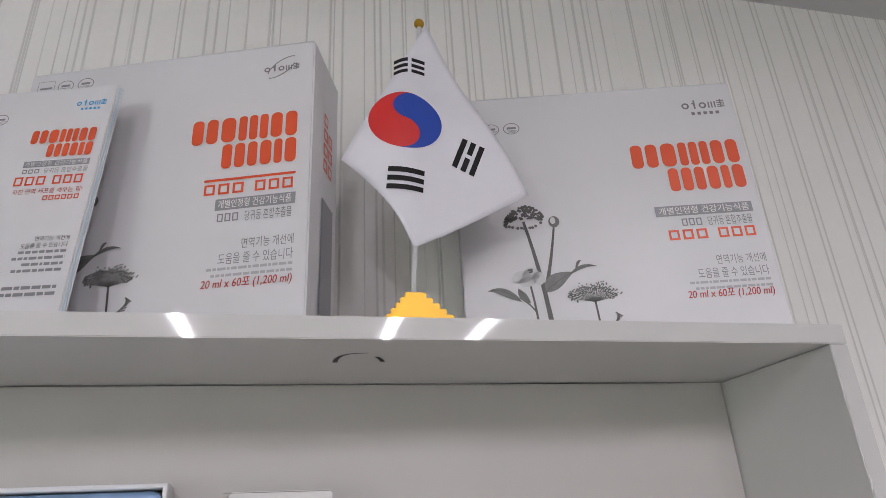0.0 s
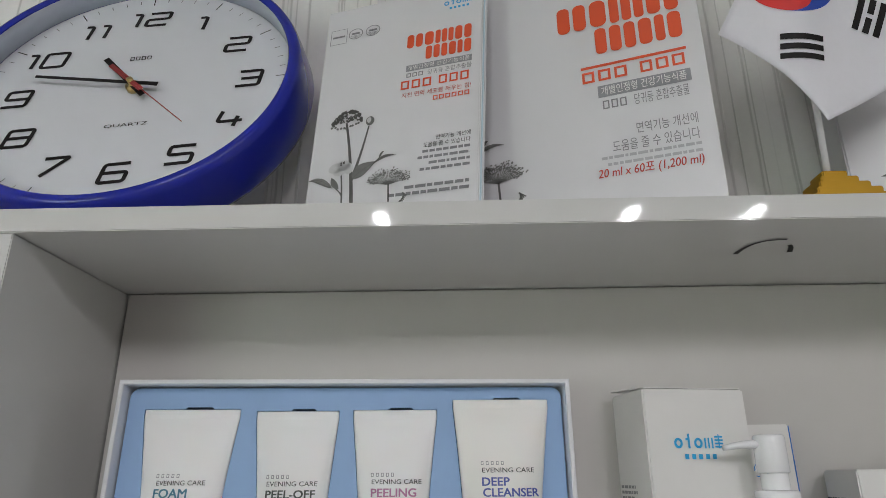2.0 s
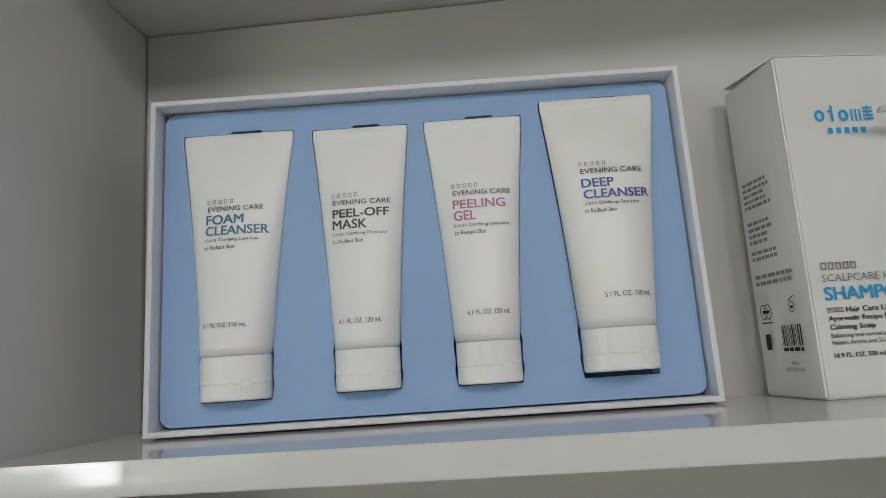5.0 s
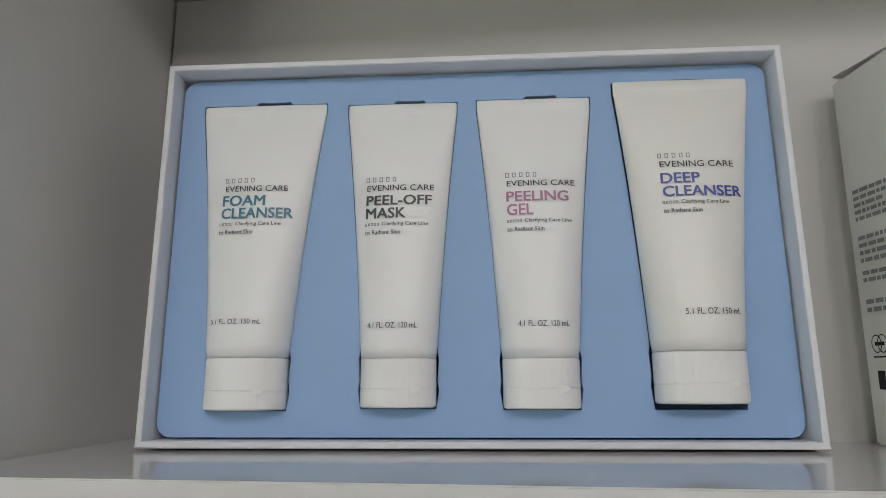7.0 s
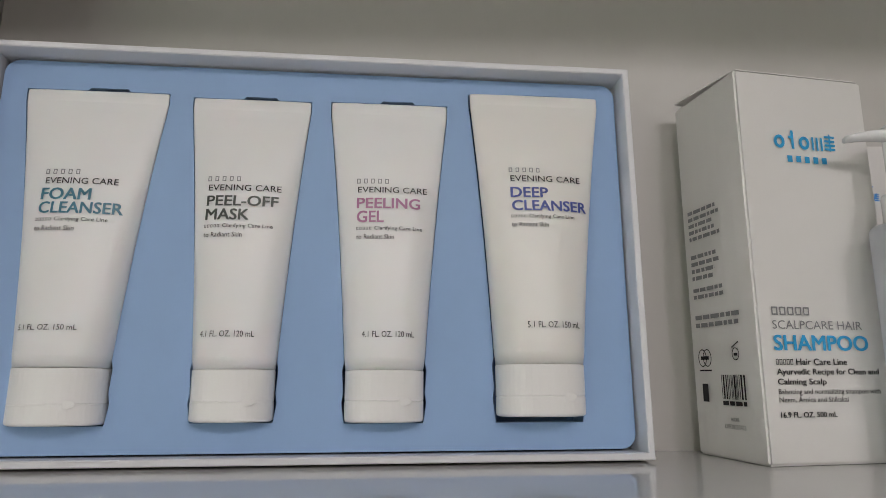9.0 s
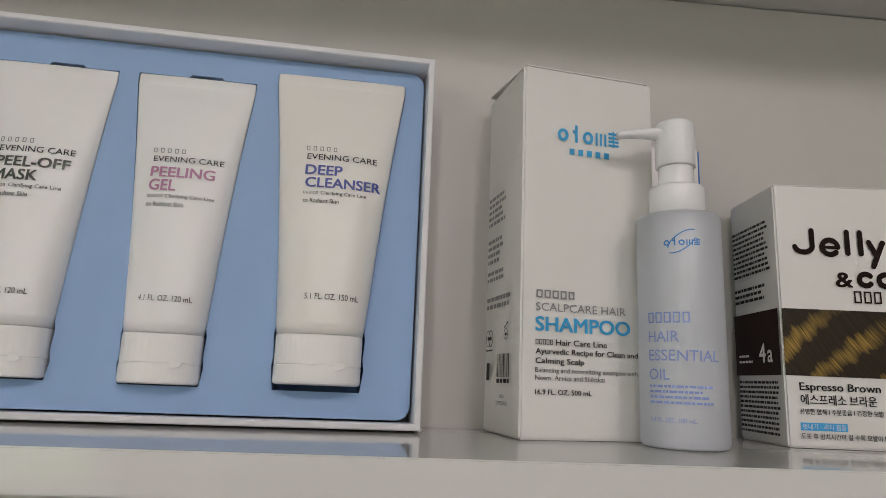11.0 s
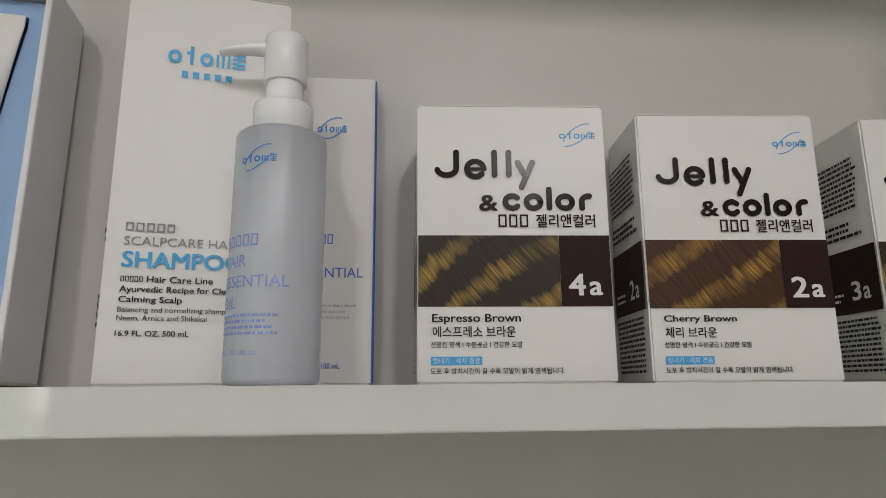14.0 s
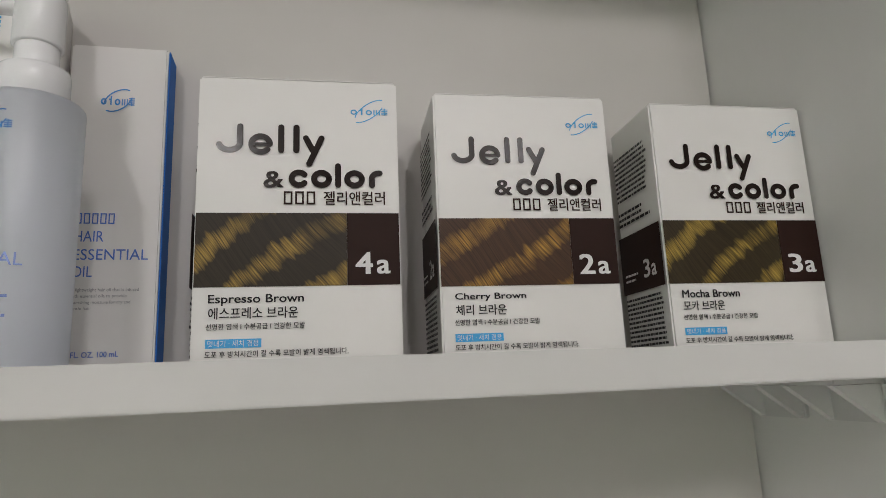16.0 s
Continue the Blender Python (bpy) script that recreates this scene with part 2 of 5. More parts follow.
TUBEW = mat("ivory_soft_plastic", (0.82, 0.805, 0.765), 0.38, grain=0.01, scale=40, sss=0.05, bump=0.03, bump_scale=45)
CAPM = mat("white_hard_plastic", (0.84, 0.83, 0.81), 0.30, grain=0.01, scale=40)
PUMPM = mat("white_pump_plastic", (0.86, 0.86, 0.87), 0.25, grain=0.01, scale=40)
FROST = mat("frosted_bottle", (0.87, 0.90, 0.96), 0.36, grain=0.01, scale=30, trans=0.62)
FLAGM = mat("white_flag_cloth", (0.80, 0.79, 0.83), 0.6, grain=0.02, scale=200, bump=0.04, bump_scale=900)
FLAGRED = mat("flag_red", (0.70, 0.03, 0.025), 0.5, grain=0.02)
FLAGBLUE = mat("flag_blue", (0.02, 0.07, 0.42), 0.5, grain=0.02)
GOLD = mat("gold_plastic", (0.45, 0.25, 0.012), 0.33, metal=0.55, grain=0.06, scale=90)
CLOCKBLUE = mat("glossy_blue_plastic", (0.012, 0.022, 0.36), 0.22, grain=0.02, coat=0.3)
DIAL = mat("white_clock_dial", (0.72, 0.73, 0.76), 0.45, grain=0.01)
DIALWALL = mat("clock_inner_rim", (0.50, 0.54, 0.62), 0.4, grain=0.02)
HANDRED = mat("red_clock_hand", (0.30, 0.03, 0.03), 0.4, grain=0.03)
BRASS = mat("brass", (0.50, 0.38, 0.16), 0.3, metal=0.9, grain=0.06)
PETAL = mat("petal_print", (0.66, 0.66, 0.66), 0.45, grain=0.10, scale=160, stain=0.15)
STEM = mat("stem_print", (0.13, 0.125, 0.12), 0.45, grain=0.3, scale=260, stain=0.25)
LEAFP = mat("leaf_print", (0.20, 0.20, 0.19), 0.45, grain=0.35, scale=180, stain=0.3)
CLEARP = mat("milky_plastic", (0.80, 0.795, 0.78), 0.22, grain=0.02, trans=0.30)
SILVER = mat("grey_silver_ink", (0.22, 0.21, 0.22), 0.3, metal=0.2, grain=0.03)
ALU = mat("white_aluminium", (0.7, 0.7, 0.7), 0.4, metal=0.3, grain=0.03)
HAIR4 = hair_mat("espresso_hair_print", (0.028, 0.019, 0.010), (0.44, 0.28, 0.06), 1.3)
HAIR2 = hair_mat("cherry_hair_print", (0.060, 0.026, 0.010), (0.55, 0.30, 0.05), 4.7)
HAIR3 = hair_mat("mocha_hair_print", (0.036, 0.024, 0.009), (0.46, 0.31, 0.06), 8.1)


# ---------------------------------------------------------------- building helpers
def part(name, bm, material, parent, label="", kind="", smooth=False):
    me = bpy.data.meshes.new(name)
    bm.to_mesh(me)
    bm.free()
    me.materials.append(material)
    if smooth:
        for p in me.polygons:
            p.use_smooth = True
    ob = new(name, me)
    ob.parent = parent
    if name.endswith("name_bar") or name == "maker_mark":
        kind = "stuff"
    if label or kind:
        tagged(ob, label, kind=kind)
    return ob


def structure(name, bm, material, label, category):
    ob = part(name, bm, material, None)
    return tagged(ob, label, category, kind="structure")


def thing(name, m, label, category, group="", kind=""):
    ob = new(name)
    ob.empty_display_size = 0.02
    ob.matrix_world = m
    return tagged(ob, label, category, group, kind)


def box(bm, x0, x1, y0, y1, z0, z1, bevel=0.0, seg=2):
    r = bmesh.ops.create_cube(bm, size=1.0, matrix=Matrix.Translation(((x0 + x1) / 2, (y0 + y1) / 2, (z0 + z1) / 2)) @ Matrix.Diagonal((x1 - x0, y1 - y0, z1 - z0, 1)))
    if bevel:
        edges = list({e for v in r["verts"] for e in v.link_edges})
        bmesh.ops.bevel(bm, geom=edges, offset=bevel, segments=seg, affect="EDGES", clamp_overlap=True)
    return bm


def boxes(*rows, bevel=0.0, seg=2):
    bm = bmesh.new()
    for r in rows:
        box(bm, *r, bevel=bevel, seg=seg)
    return bm


def rect(bm, x0, x1, z0, z1, y=-0.0004):
    vs = [bm.verts.new(p) for p in ((x0, y, z0), (x1, y, z0), (x1, y, z1), (x0, y, z1))]
    bm.faces.new(vs)


def rects(*rows, y=-0.0004):
    bm = bmesh.new()
    for r in rows:
        rect(bm, *r, y=y)
    return bm


def poly(bm, pts, y=-0.0004):
    f = bm.faces.new([bm.verts.new((a, y, b)) for a, b in pts])
    f.normal_update()
    if f.normal.y > 0:
        f.normal_flip()
    return f


def disc(bm, cx, cz, rx, rz, y=-0.0004, n=28, turn=0.0):
    c, s = math.cos(turn), math.sin(turn)
    pts = [(rx * math.cos(2 * math.pi * k / n), rz * math.sin(2 * math.pi * k / n)) for k in range(n)]
    return poly(bm, [(cx + c * a - s * b, cz + s * a + c * b) for a, b in pts], y)


def ring(bm, cx, cz, rx, rz, w, y=-0.0004, n=40, turn=0.0, a0=0.0, a1=2 * math.pi):
    c, s = math.cos(turn), math.sin(turn)
    row = []
    for k in range(n + 1):
        a = a0 + (a1 - a0) * k / n
        two = []
        for g in (0, w):
            px, pz = (rx - g) * math.cos(a), (rz - g) * math.sin(a)
            two.append(bm.verts.new((cx + c * px - s * pz, y, cz + s * px + c * pz)))
        row.append(two)
    for p, q in zip(row, row[1:]):
        bm.faces.new((p[0], p[1], q[1], q[0]))


def stroke(bm, pts, w, y=-0.0004, w1=None):
    """A flat ribbon along points, narrowing from w to w1."""
    w1 = w if w1 is None else w1
    row = []
    for k, (a, b) in enumerate(pts):
        p, q = pts[max(0, k - 1)], pts[min(len(pts) - 1, k + 1)]
        dx, dz = q[0] - p[0], q[1] - p[1]
        ln = math.hypot(dx, dz) or 1
        h = (w + (w1 - w) * k / (len(pts) - 1)) / 2
        row.append((bm.verts.new((a + dz / ln * h, y, b - dx / ln * h)), bm.verts.new((a - dz / ln * h, y, b + dx / ln * h))))
    for p, q in zip(row, row[1:]):
        bm.faces.new((p[0], q[0], q[1], p[1]))


def bend(p0, p1, p2, n=8):
    return [((1 - t) ** 2 * p0[0] + 2 * t * (1 - t) * p1[0] + t * t * p2[0], (1 - t) ** 2 * p0[1] + 2 * t * (1 - t) * p1[1] + t * t * p2[1]) for t in (k / n for k in range(n + 1))]


def soft_line(pts, r):
    """Points of a line whose corners are rounded with about radius r."""
    out = [pts[0]]
    for p, c, q in zip(pts, pts[1:], pts[2:]):
        lp, lq = math.hypot(p[0] - c[0], p[1] - c[1]), math.hypot(q[0] - c[0], q[1] - c[1])
        fp, fq = min(0.45, r / lp), min(0.45, r / lq)
        out += bend((c[0] + (p[0] - c[0]) * fp, c[1] + (p[1] - c[1]) * fp), c, (c[0] + (q[0] - c[0]) * fq, c[1] + (q[1] - c[1]) * fq), 5)
    return out + [pts[-1]]


def arc(cx, cz, rx, rz, a0, a1, n=22):
    return [(cx + rx * math.cos(radians(a0 + (a1 - a0) * k / n)), cz + rz * math.sin(radians(a0 + (a1 - a0) * k / n))) for k in range(n + 1)]


def rounded_letters(lines, x0, z0, unit, w, y=-0.0005):
    """Even-width lettering with round ends, one ribbon a stroke."""
    bm = bmesh.new()
    for k, line in enumerate(lines):
        pts = [(x0 + a * unit, z0 + b * unit) for a, b in line]
        d = y - 0.00004 * k
        stroke(bm, pts, w * unit, y=d)
        for c in (pts[0], pts[-1]):
            disc(bm, c[0], c[1], w * unit / 2, w * unit / 2, y=d - 0.00002, n=16)
    return bm


def words(bm, body, x0, x1, z0, z1, y=-0.0004, bold=0.0, lean=0.0, wrap=None):
    """Lettering in the built-in font that fills the given field. wrap(x, z) gives the depth on a rounded face."""
    data = bpy.data.curves.new("lettering", "FONT")
    data.body, data.resolution_u, data.shear = body, 3, lean
    ob = bpy.data.objects.new("lettering", data)
    me = ob.to_mesh()
    co = np.empty(len(me.vertices) * 3)
    me.vertices.foreach_get("co", co)
    co = co.reshape(-1, 3)
    lo, hi = co.min(0), co.max(0)
    sx, sz = (x1 - x0) / max(1e-6, hi[0] - lo[0]), (z1 - z0) / max(1e-6, hi[1] - lo[1])
    # heavy lettering is struck several times, a little aside and up or down
    hx, hz = bold * sx, bold * 0.6 * sz
    for k, (da, db) in enumerate(((0, 0), (-hx, hz), (hx, hz), (-hx, -hz), (hx, -hz)) if bold > 0 else ((0, 0),)):
        vs = []
        for a, b, _ in co:
            px, pz = x0 + (a - lo[0]) * sx + da, z0 + (b - lo[1]) * sz + db
            vs.append(bm.verts.new((px, (wrap(px, pz) if wrap else y) - 0.00004 * k, pz)))
        for p in me.polygons:
            try:
                bm.faces.new([vs[i] for i in p.vertices])
            except ValueError:
                pass
    ob.to_mesh_clear()
    bpy.data.objects.remove(ob)
    bpy.data.curves.remove(data)
    return bm


def lettering(body, *field, **more):
    return words(bmesh.new(), body, *field, **more)


def dashes(bm, x0, x1, z0, z1, lines, seed, y=-0.0004, fill=0.55, ragged=0.3, right=False, char=0.6, wrap=None):
    """Small print that cannot be read: broken bars, line by line."""
    rnd = random.Random(seed)
    pitch = (z1 - z0) / lines
    h = pitch * fill
    for k in range(lines):
        zt = z1 - k * pitch
        end = x1 - (x1 - x0) * ragged * rnd.random()
        shift = x1 - end if right else 0
        x = x0
        while x < end:
            w = min(end - x, h * char * rnd.uniform(1.5, 5.5))
            vs = [(x + shift, zt - h), (x + shift + w, zt - h), (x + shift + w, zt), (x + shift, zt)]
            bm.faces.new([bm.verts.new((a, wrap(a, b) if wrap else y, b)) for a, b in vs])
            x += w + h * 0.45
    return bm


def small_print(*field, **more):
    return dashes(bmesh.new(), *field, **more)


def blocks(bm, x0, x1, z0, z1, n, seed, y=-0.0004, gap=0.24, wrap=None):
    """A name drawn as a row of plain hollow blocks."""
    w = (x1 - x0) / n
    for k in range(n):
        a, b = x0 + k * w, x0 + (k + 1 - gap) * w
        g = 0.21 * min(b - a, z1 - z0)
        for p, q, c0, c1 in ((a, b, z0, z0 + g), (a, b, z1 - g, z1), (a, a + g, z0 + g, z1 - g), (b - g, b, z0 + g, z1 - g)):
            vs = [(p, c0), (q, c0), (q, c1), (p, c1)]
            bm.faces.new([bm.verts.new((c, wrap(c, d) if wrap else y, d)) for c, d in vs])
    return bm


def mark_logo(bm, x0, x1, z0, z1, orbit=True, under=True, wrap=None, y=-0.0004):
    """The maker's mark as plain shapes: four rounded blobs and a square, with an orbit or a short bar row."""
    w, h = x1 - x0, z1 - z0
    if orbit:
        ring(bm, (x0 + x1) / 2 + w * 0.03, (z0 + z1) / 2, w * 0.5, h * 0.28, h * 0.035, y=y, turn=radians(36), n=36, a0=0.35, a1=2.75)
        ring(bm, (x0 + x1) / 2 - w * 0.03, (z0 + z1) / 2, w * 0.5, h * 0.28, h * 0.035, y=y, turn=radians(36), n=36, a0=3.5, a1=5.6)
        b0, b1 = z0 + h * 0.36, z0 + h * 0.62
    else:
        b0, b1 = z0 + (h * 0.42 if under else 0), z1
    hh = b1 - b0
    u = w / 5.2
    for k, kind in enumerate("oiomq"):
        a = x0 + k * u * 1.05
        if kind == "o":
            ring(bm, a + u * 0.45, b0 + hh * 0.36, u * 0.45, hh * 0.36, hh * 0.17, n=20, y=y)
        elif kind == "i":
            rect(bm, a + u * 0.4, a + u * 0.62, b0, b1, y)
            rect(bm, a + u * 0.18, a + u * 0.4, b0 + hh * 0.55, b0 + hh * 0.70, y)
        elif kind == "m":
            for g in (0.05, 0.42, 0.8):
                rect(bm, a + u * g, a + u * (g + 0.17), b0, b0 + hh * 0.72, y)
        else:
            for g in (0.05, 0.27, 0.5, 0.73):
                rect(bm, a + u * 0.1, a + u * 0.98, b0 + hh * g, b0 + hh * (g + 0.12), y)
            rect(bm, a + u * 0.47, a + u * 0.6, b0, b0 + hh * 0.95, y - 0.0001)
    if under and not orbit:
        for k in range(5):
            rect(bm, x0 + w * (0.19 + 0.14 * k), x0 + w * (0.27 + 0.14 * k), z0, z0 + h * 0.2, y)
    return bm


def seal(bm, cx, cz, r, y=-0.0004):
    ring(bm, cx, cz, r, r * 0.82, r * 0.10, y=y, n=30)
    rect(bm, cx - r * 0.55, cx + r * 0.55, cz - r * 0.08, cz + r * 0.22, y)
    for k in range(3):
        rect(bm, cx - r * (0.7 - 0.15 * k), cx + r * (0.7 - 0.15 * k), cz - r * (0.3 + 0.15 * k), cz - r * (0.24 + 0.15 * k), y)


def barcode(bm, x0, x1, z0, z1, seed, y=-0.0004):
    rnd = random.Random(seed)
    x = x0
    while x < x1:
        w = rnd.choice((0.0005, 0.0005, 0.0009, 0.0013))
        rect(bm, x, min(x + w, x1), z0, z1, y)
        x += w + rnd.choice((0.0005, 0.0008, 0.0011))


def side_turned(bm):
    """Moves a field drawn on the front to the left side: x runs from the back edge to the front edge."""
    bmesh.ops.rotate(bm, verts=bm.verts, cent=(0, 0, 0), matrix=Matrix.Rotation(radians(-90), 3, "Z"))
    return bm


def lathe(profile, seg=40, squash=1.0):
    bm = bmesh.new()
    rows = [[bm.verts.new((r * math.cos(2 * math.pi * k / seg), r * squash * math.sin(2 * math.pi * k / seg), z)) for k in range(seg)] for r, z in profile]
    for p, q in zip(rows, rows[1:]):
        for k in range(seg):
            bm.faces.new((p[k], p[(k + 1) % seg], q[(k + 1) % seg], q[k]))
    bm.faces.new(rows[-1])
    bm.faces.new(rows[0][::-1])
    return bm


def carton_body(w, d, h, bevel=0.0012, bulge=0.0006):
    """A folded card box with softened edges and slightly bowed faces."""
    bm = bmesh.new()
    box(bm, 0, w, 0, d, 0, h)
    bmesh.ops.subdivide_edges(bm, edges=bm.edges[:], cuts=5, use_grid_fill=True)
    for v in bm.verts:
        fx, fy, fz = v.co.x / w, v.co.y / d, v.co.z / h
        bow = 16 * fx * (1 - fx) * fz * (1 - fz)
        bow2 = 16 * fy * (1 - fy) * fz * (1 - fz)
        if fy < 0.01:
            v.co.y += bulge * bow * 0.3
        if fx < 0.01:
            v.co.x -= bulge * bow2
        if fx > 0.99:
            v.co.x += bulge * bow2
    sharp = [e for e in bm.edges if len(e.link_faces) == 2 and e.calc_face_angle(0) > 1.0]
    bmesh.ops.bevel(bm, geom=sharp, offset=bevel, segments=2, affect="EDGES", clamp_overlap=True)
    return bm


# ---------------------------------------------------------------- room
W0, E0, S0 = ROOM
structure("floor", boxes((W0, E0, S0, WALL, -0.05, 0)), FLOORM, "grey speckled tiled shop floor", "floor")
SLOTS = ((-0.06, 0.18), (0.75, 0.99), (1.14, 1.38))
ribs = [(a, b, S0, WALL, CEIL, CEIL + 0.03) for a, b in ((W0, -0.06), (0.18, 0.75), (0.99, 1.14), (1.38, E0))]
ends = [(a, b, c, d, CEIL, CEIL + 0.03) for a, b in SLOTS for c, d in ((S0, -2.62), (-1.38, WALL))]
structure("ceiling", boxes(*ribs, *ends), CEILM, "flat off-white painted ceiling with recessed light slots", "ceiling")
structure("wall_north", boxes((W0, E0, WALL, WALL + 0.12, 0, CEIL)), PAPER_WALL, "off-white wallpaper with fine vertical grey relief stripes", "wall")
structure("wall_west", boxes((W0 - 0.12, W0, S0, WALL + 0.12, 0, CEIL)), PLASTER, "plain off-white plastered wall", "wall")
structure("wall_east", boxes((E0, E0 + 0.12, S0, WALL + 0.12, 0, CEIL)), PLASTER, "plain off-white plastered wall", "wall")
structure("wall_south", boxes((W0, -3.3, S0 - 0.12, S0, 0, CEIL), (-1.3, E0, S0 - 0.12, S0, 0, CEIL), (-3.3, -1.3, S0 - 0.12, S0, 0, 0.90), (-3.3, -1.3, S0 - 0.12, S0, 2.44, CEIL)), PLASTER, "plain plastered wall with a window opening", "wall")
win = thing("window_1", pose(-2.30, S0 - 0.06, 0.90), "white framed two-pane window looking out on greenery", "window", kind="structure")
for a, b, c, d in ((-1.0, -0.95, 0, 1.54), (0.95, 1.0, 0, 1.54), (-0.95, 0.95, 0, 0.05), (-0.95, 0.95, 1.49, 1.54), (-0.025, 0.025, 0.05, 1.49)):
    part("window_frame", boxes((a, b, -0.03, 0.03, c, d), bevel=0.003), ALU, win)
for lx in (0.06, 0.87, 1.26):
    lamp = thing("ceiling_light", pose(lx, -2.0, CEIL), "slim white recessed ceiling light trough", "ceiling light", "ceiling lights")
    part("housing", boxes((-0.12, -0.10, -0.62, 0.62, 0, 0.09), (0.10, 0.12, -0.62, 0.62, 0, 0.09), (-0.10, 0.10, -0.62, -0.60, 0, 0.09), (-0.10, 0.10, 0.60, 0.62, 0, 0.09), (-0.12, 0.12, -0.62, 0.62, 0.09, 0.10)), ALU, lamp)
# greenery and bright sky far outside the window
gm = bpy.data.materials.new("bright_greenery")
gm.use_nodes = True
gn, gl = gm.node_tree.nodes, gm.node_tree.links
gn.remove(gn["Principled BSDF"])
em = gn.new("ShaderNodeEmission")
gt = gn.new("ShaderNodeTexNoise")
gt.inputs["Scale"].default_value, gt.inputs["Detail"].default_value = 2.6, 5
gr = gn.new("ShaderNodeValToRGB")
gr.color_ramp.elements[0].position, gr.color_ramp.elements[0].color = 0.49, (0.05, 0.07, 0.045, 1)
gr.color_ramp.elements[1].position, gr.color_ramp.elements[1].color = 0.585, (0.96, 0.945, 1.0, 1)
gl.new(gt.outputs["Fac"], gr.inputs["Fac"])
gl.new(gr.outputs["Color"], em.inputs["Color"])
em.inputs["Strength"].default_value = 27.0
gl.new(em.outputs[0], gn["Material Output"].inputs["Surface"])
structure("backdrop", boxes((-7.5, 1.5, -6.1, -6.0, -0.8, 4.2)), gm, "sunlit trees and bright sky outside", "backdrop")

# ---------------------------------------------------------------- shelf cabinets
CW = 0.9745   # inner width
CD = 0.1645   # inner depth
TP = 0.0190   # side panel
SH0, SH1 = 1.5832, 1.600      # display shelf
TB0, TB1 = 1.9153, 1.9335     # top board


def cabinet(x_in, width, m_label, shelf_top, top_lift):
    cab = thing("shelf_cabinet", pose(x_in, 0, 0), m_label, "shelf cabinet", "shelf cabinets")
    e = 0.0006
    part("side_panel", boxes((-TP, 0, 0, CD + 0.004, 0, TB0 + top_lift - 0.0006), bevel=0.0007), LAM, cab)
    part("side_panel", boxes((width, width + TP, 0, CD + 0.004, 0, TB0 + top_lift - 0.0006), bevel=0.0007), LAM, cab)
    part("back_board", boxes((0.0017, width - 0.0017, CD, CD + 0.004, 0.002, TB0 + top_lift - 0.0012)), BACKB, cab, "warm white back board")
    part("top_board", boxes((-TP, width + TP, -0.0004, CD + 0.004, TB0 + top_lift, TB1 + top_lift), bevel=0.0007), LAM, cab)
    for z in (shelf_top, shelf_top - 0.34, shelf_top - 0.68, shelf_top - 1.02, 0.10):
        part("shelf", boxes((e, width - e, 0.0003, CD - 0.0006, z - 0.0168, z), bevel=0.0006), LAM, cab)
    return cab


cab_a = cabinet(0.0, CW, "white gloss laminate open shelf cabinet against papered wall", SH1, 0.0)
cab_b = cabinet(-0.0405 - CW, CW, "white gloss laminate open shelf cabinet beside another", 1.6035, 0.0022)


def shelf_bracket(x, y, flip, group):
    b = thing("shelf_bracket", pose(x, y, SH0 - 0.0004, 0, 0, 180 if flip else 0) @ Matrix.Diagonal((1.75, 1.80, 1.05, 1) if flip else (1.40, 1.35, 1.20, 1)), "small clear plastic wedge bracket under the shelf", "shelf bracket", group)
    part("plate", boxes((0.0004, 0.021, -0.011, 0.011, -0.0036, 0), bevel=0.0006), CLEARP, b)
    part("wall_flange", boxes((0.0004, 0.003, -0.011, 0.011, -0.024, -0.0038), bevel=0.0006), CLEARP, b)
    for s in (-0.0105, 0.0080):
        bm = bmesh.new()
        vs = [bm.verts.new(p) for p in ((0.0032, s, -0.0238), (0.0032, s, -0.0039), (0.0205, s, -0.0039), (0.0032, s + 0.0025, -0.0238), (0.0032, s + 0.0025, -0.0039), (0.0205, s + 0.0025, -0.0039))]
        for f in ((0, 1, 2), (5, 4, 3), (0, 3, 4, 1), (1, 4, 5, 2), (2, 5, 3, 0)):
            bm.faces.new([vs[i] for i in f])
        part("gusset", bm, CLEARP, b)
    bm = bmesh.new()
    stroke(bm, [(-0.002, -0.009), (0.001, -0.012), (0.003, -0.010)], 0.0007, y=0)
    bmesh.ops.rotate(bm, verts=bm.verts, cent=(0, 0, 0), matrix=Matrix.Rotation(radians(90), 3, "Z"))
    bmesh.ops.translate(bm, verts=bm.verts, vec=(0.0034, 0, 0))
    part("screw", bm, DARK, b)
    return b


for yy in (0.024, 0.100):
    shelf_bracket(0.0, yy, False, "left shelf brackets")
for yy in (0.075, 0.132):
    shelf_bracket(CW, yy, True, "right shelf brackets")

# black scuffed crescent mark under the top board
bm = bmesh.new()
stroke(bm, bend((0.5350, 0.0730), (0.5345, 0.0480), (0.5480, 0.0420), 8), 0.0042, y=0, w1=0.0020)
stroke(bm, [(0.5480, 0.0420), (0.5605, 0.0400)], 0.0020, y=0, w1=0.0018)
stroke(bm, bend((0.5680, 0.0530), (0.5720, 0.0560), (0.5760, 0.0700), 5), 0.0028, y=0, w1=0.0042)
for v in bm.verts:
    v.co = (v.co.x, v.co.z, TB0 - 0.0005)
scuff = tagged(part("scuff_mark", bm, BLACK, None), "black curved scuff mark under the top board", "mark", kind="structure")

# ---------------------------------------------------------------- gift set on the shelf
GYAW = 3.5
gift = thing("gift_box_tray", pose(0.0445, 0.0865, SH1 + 0.0016, -1.5, 0, GYAW), "open white rigid gift tray with pale blue foam insert", "gift box")
GW, GH, GD = 0.3600, 0.2228, 0.046
bm = bmesh.new()
rim_w = 0.0036


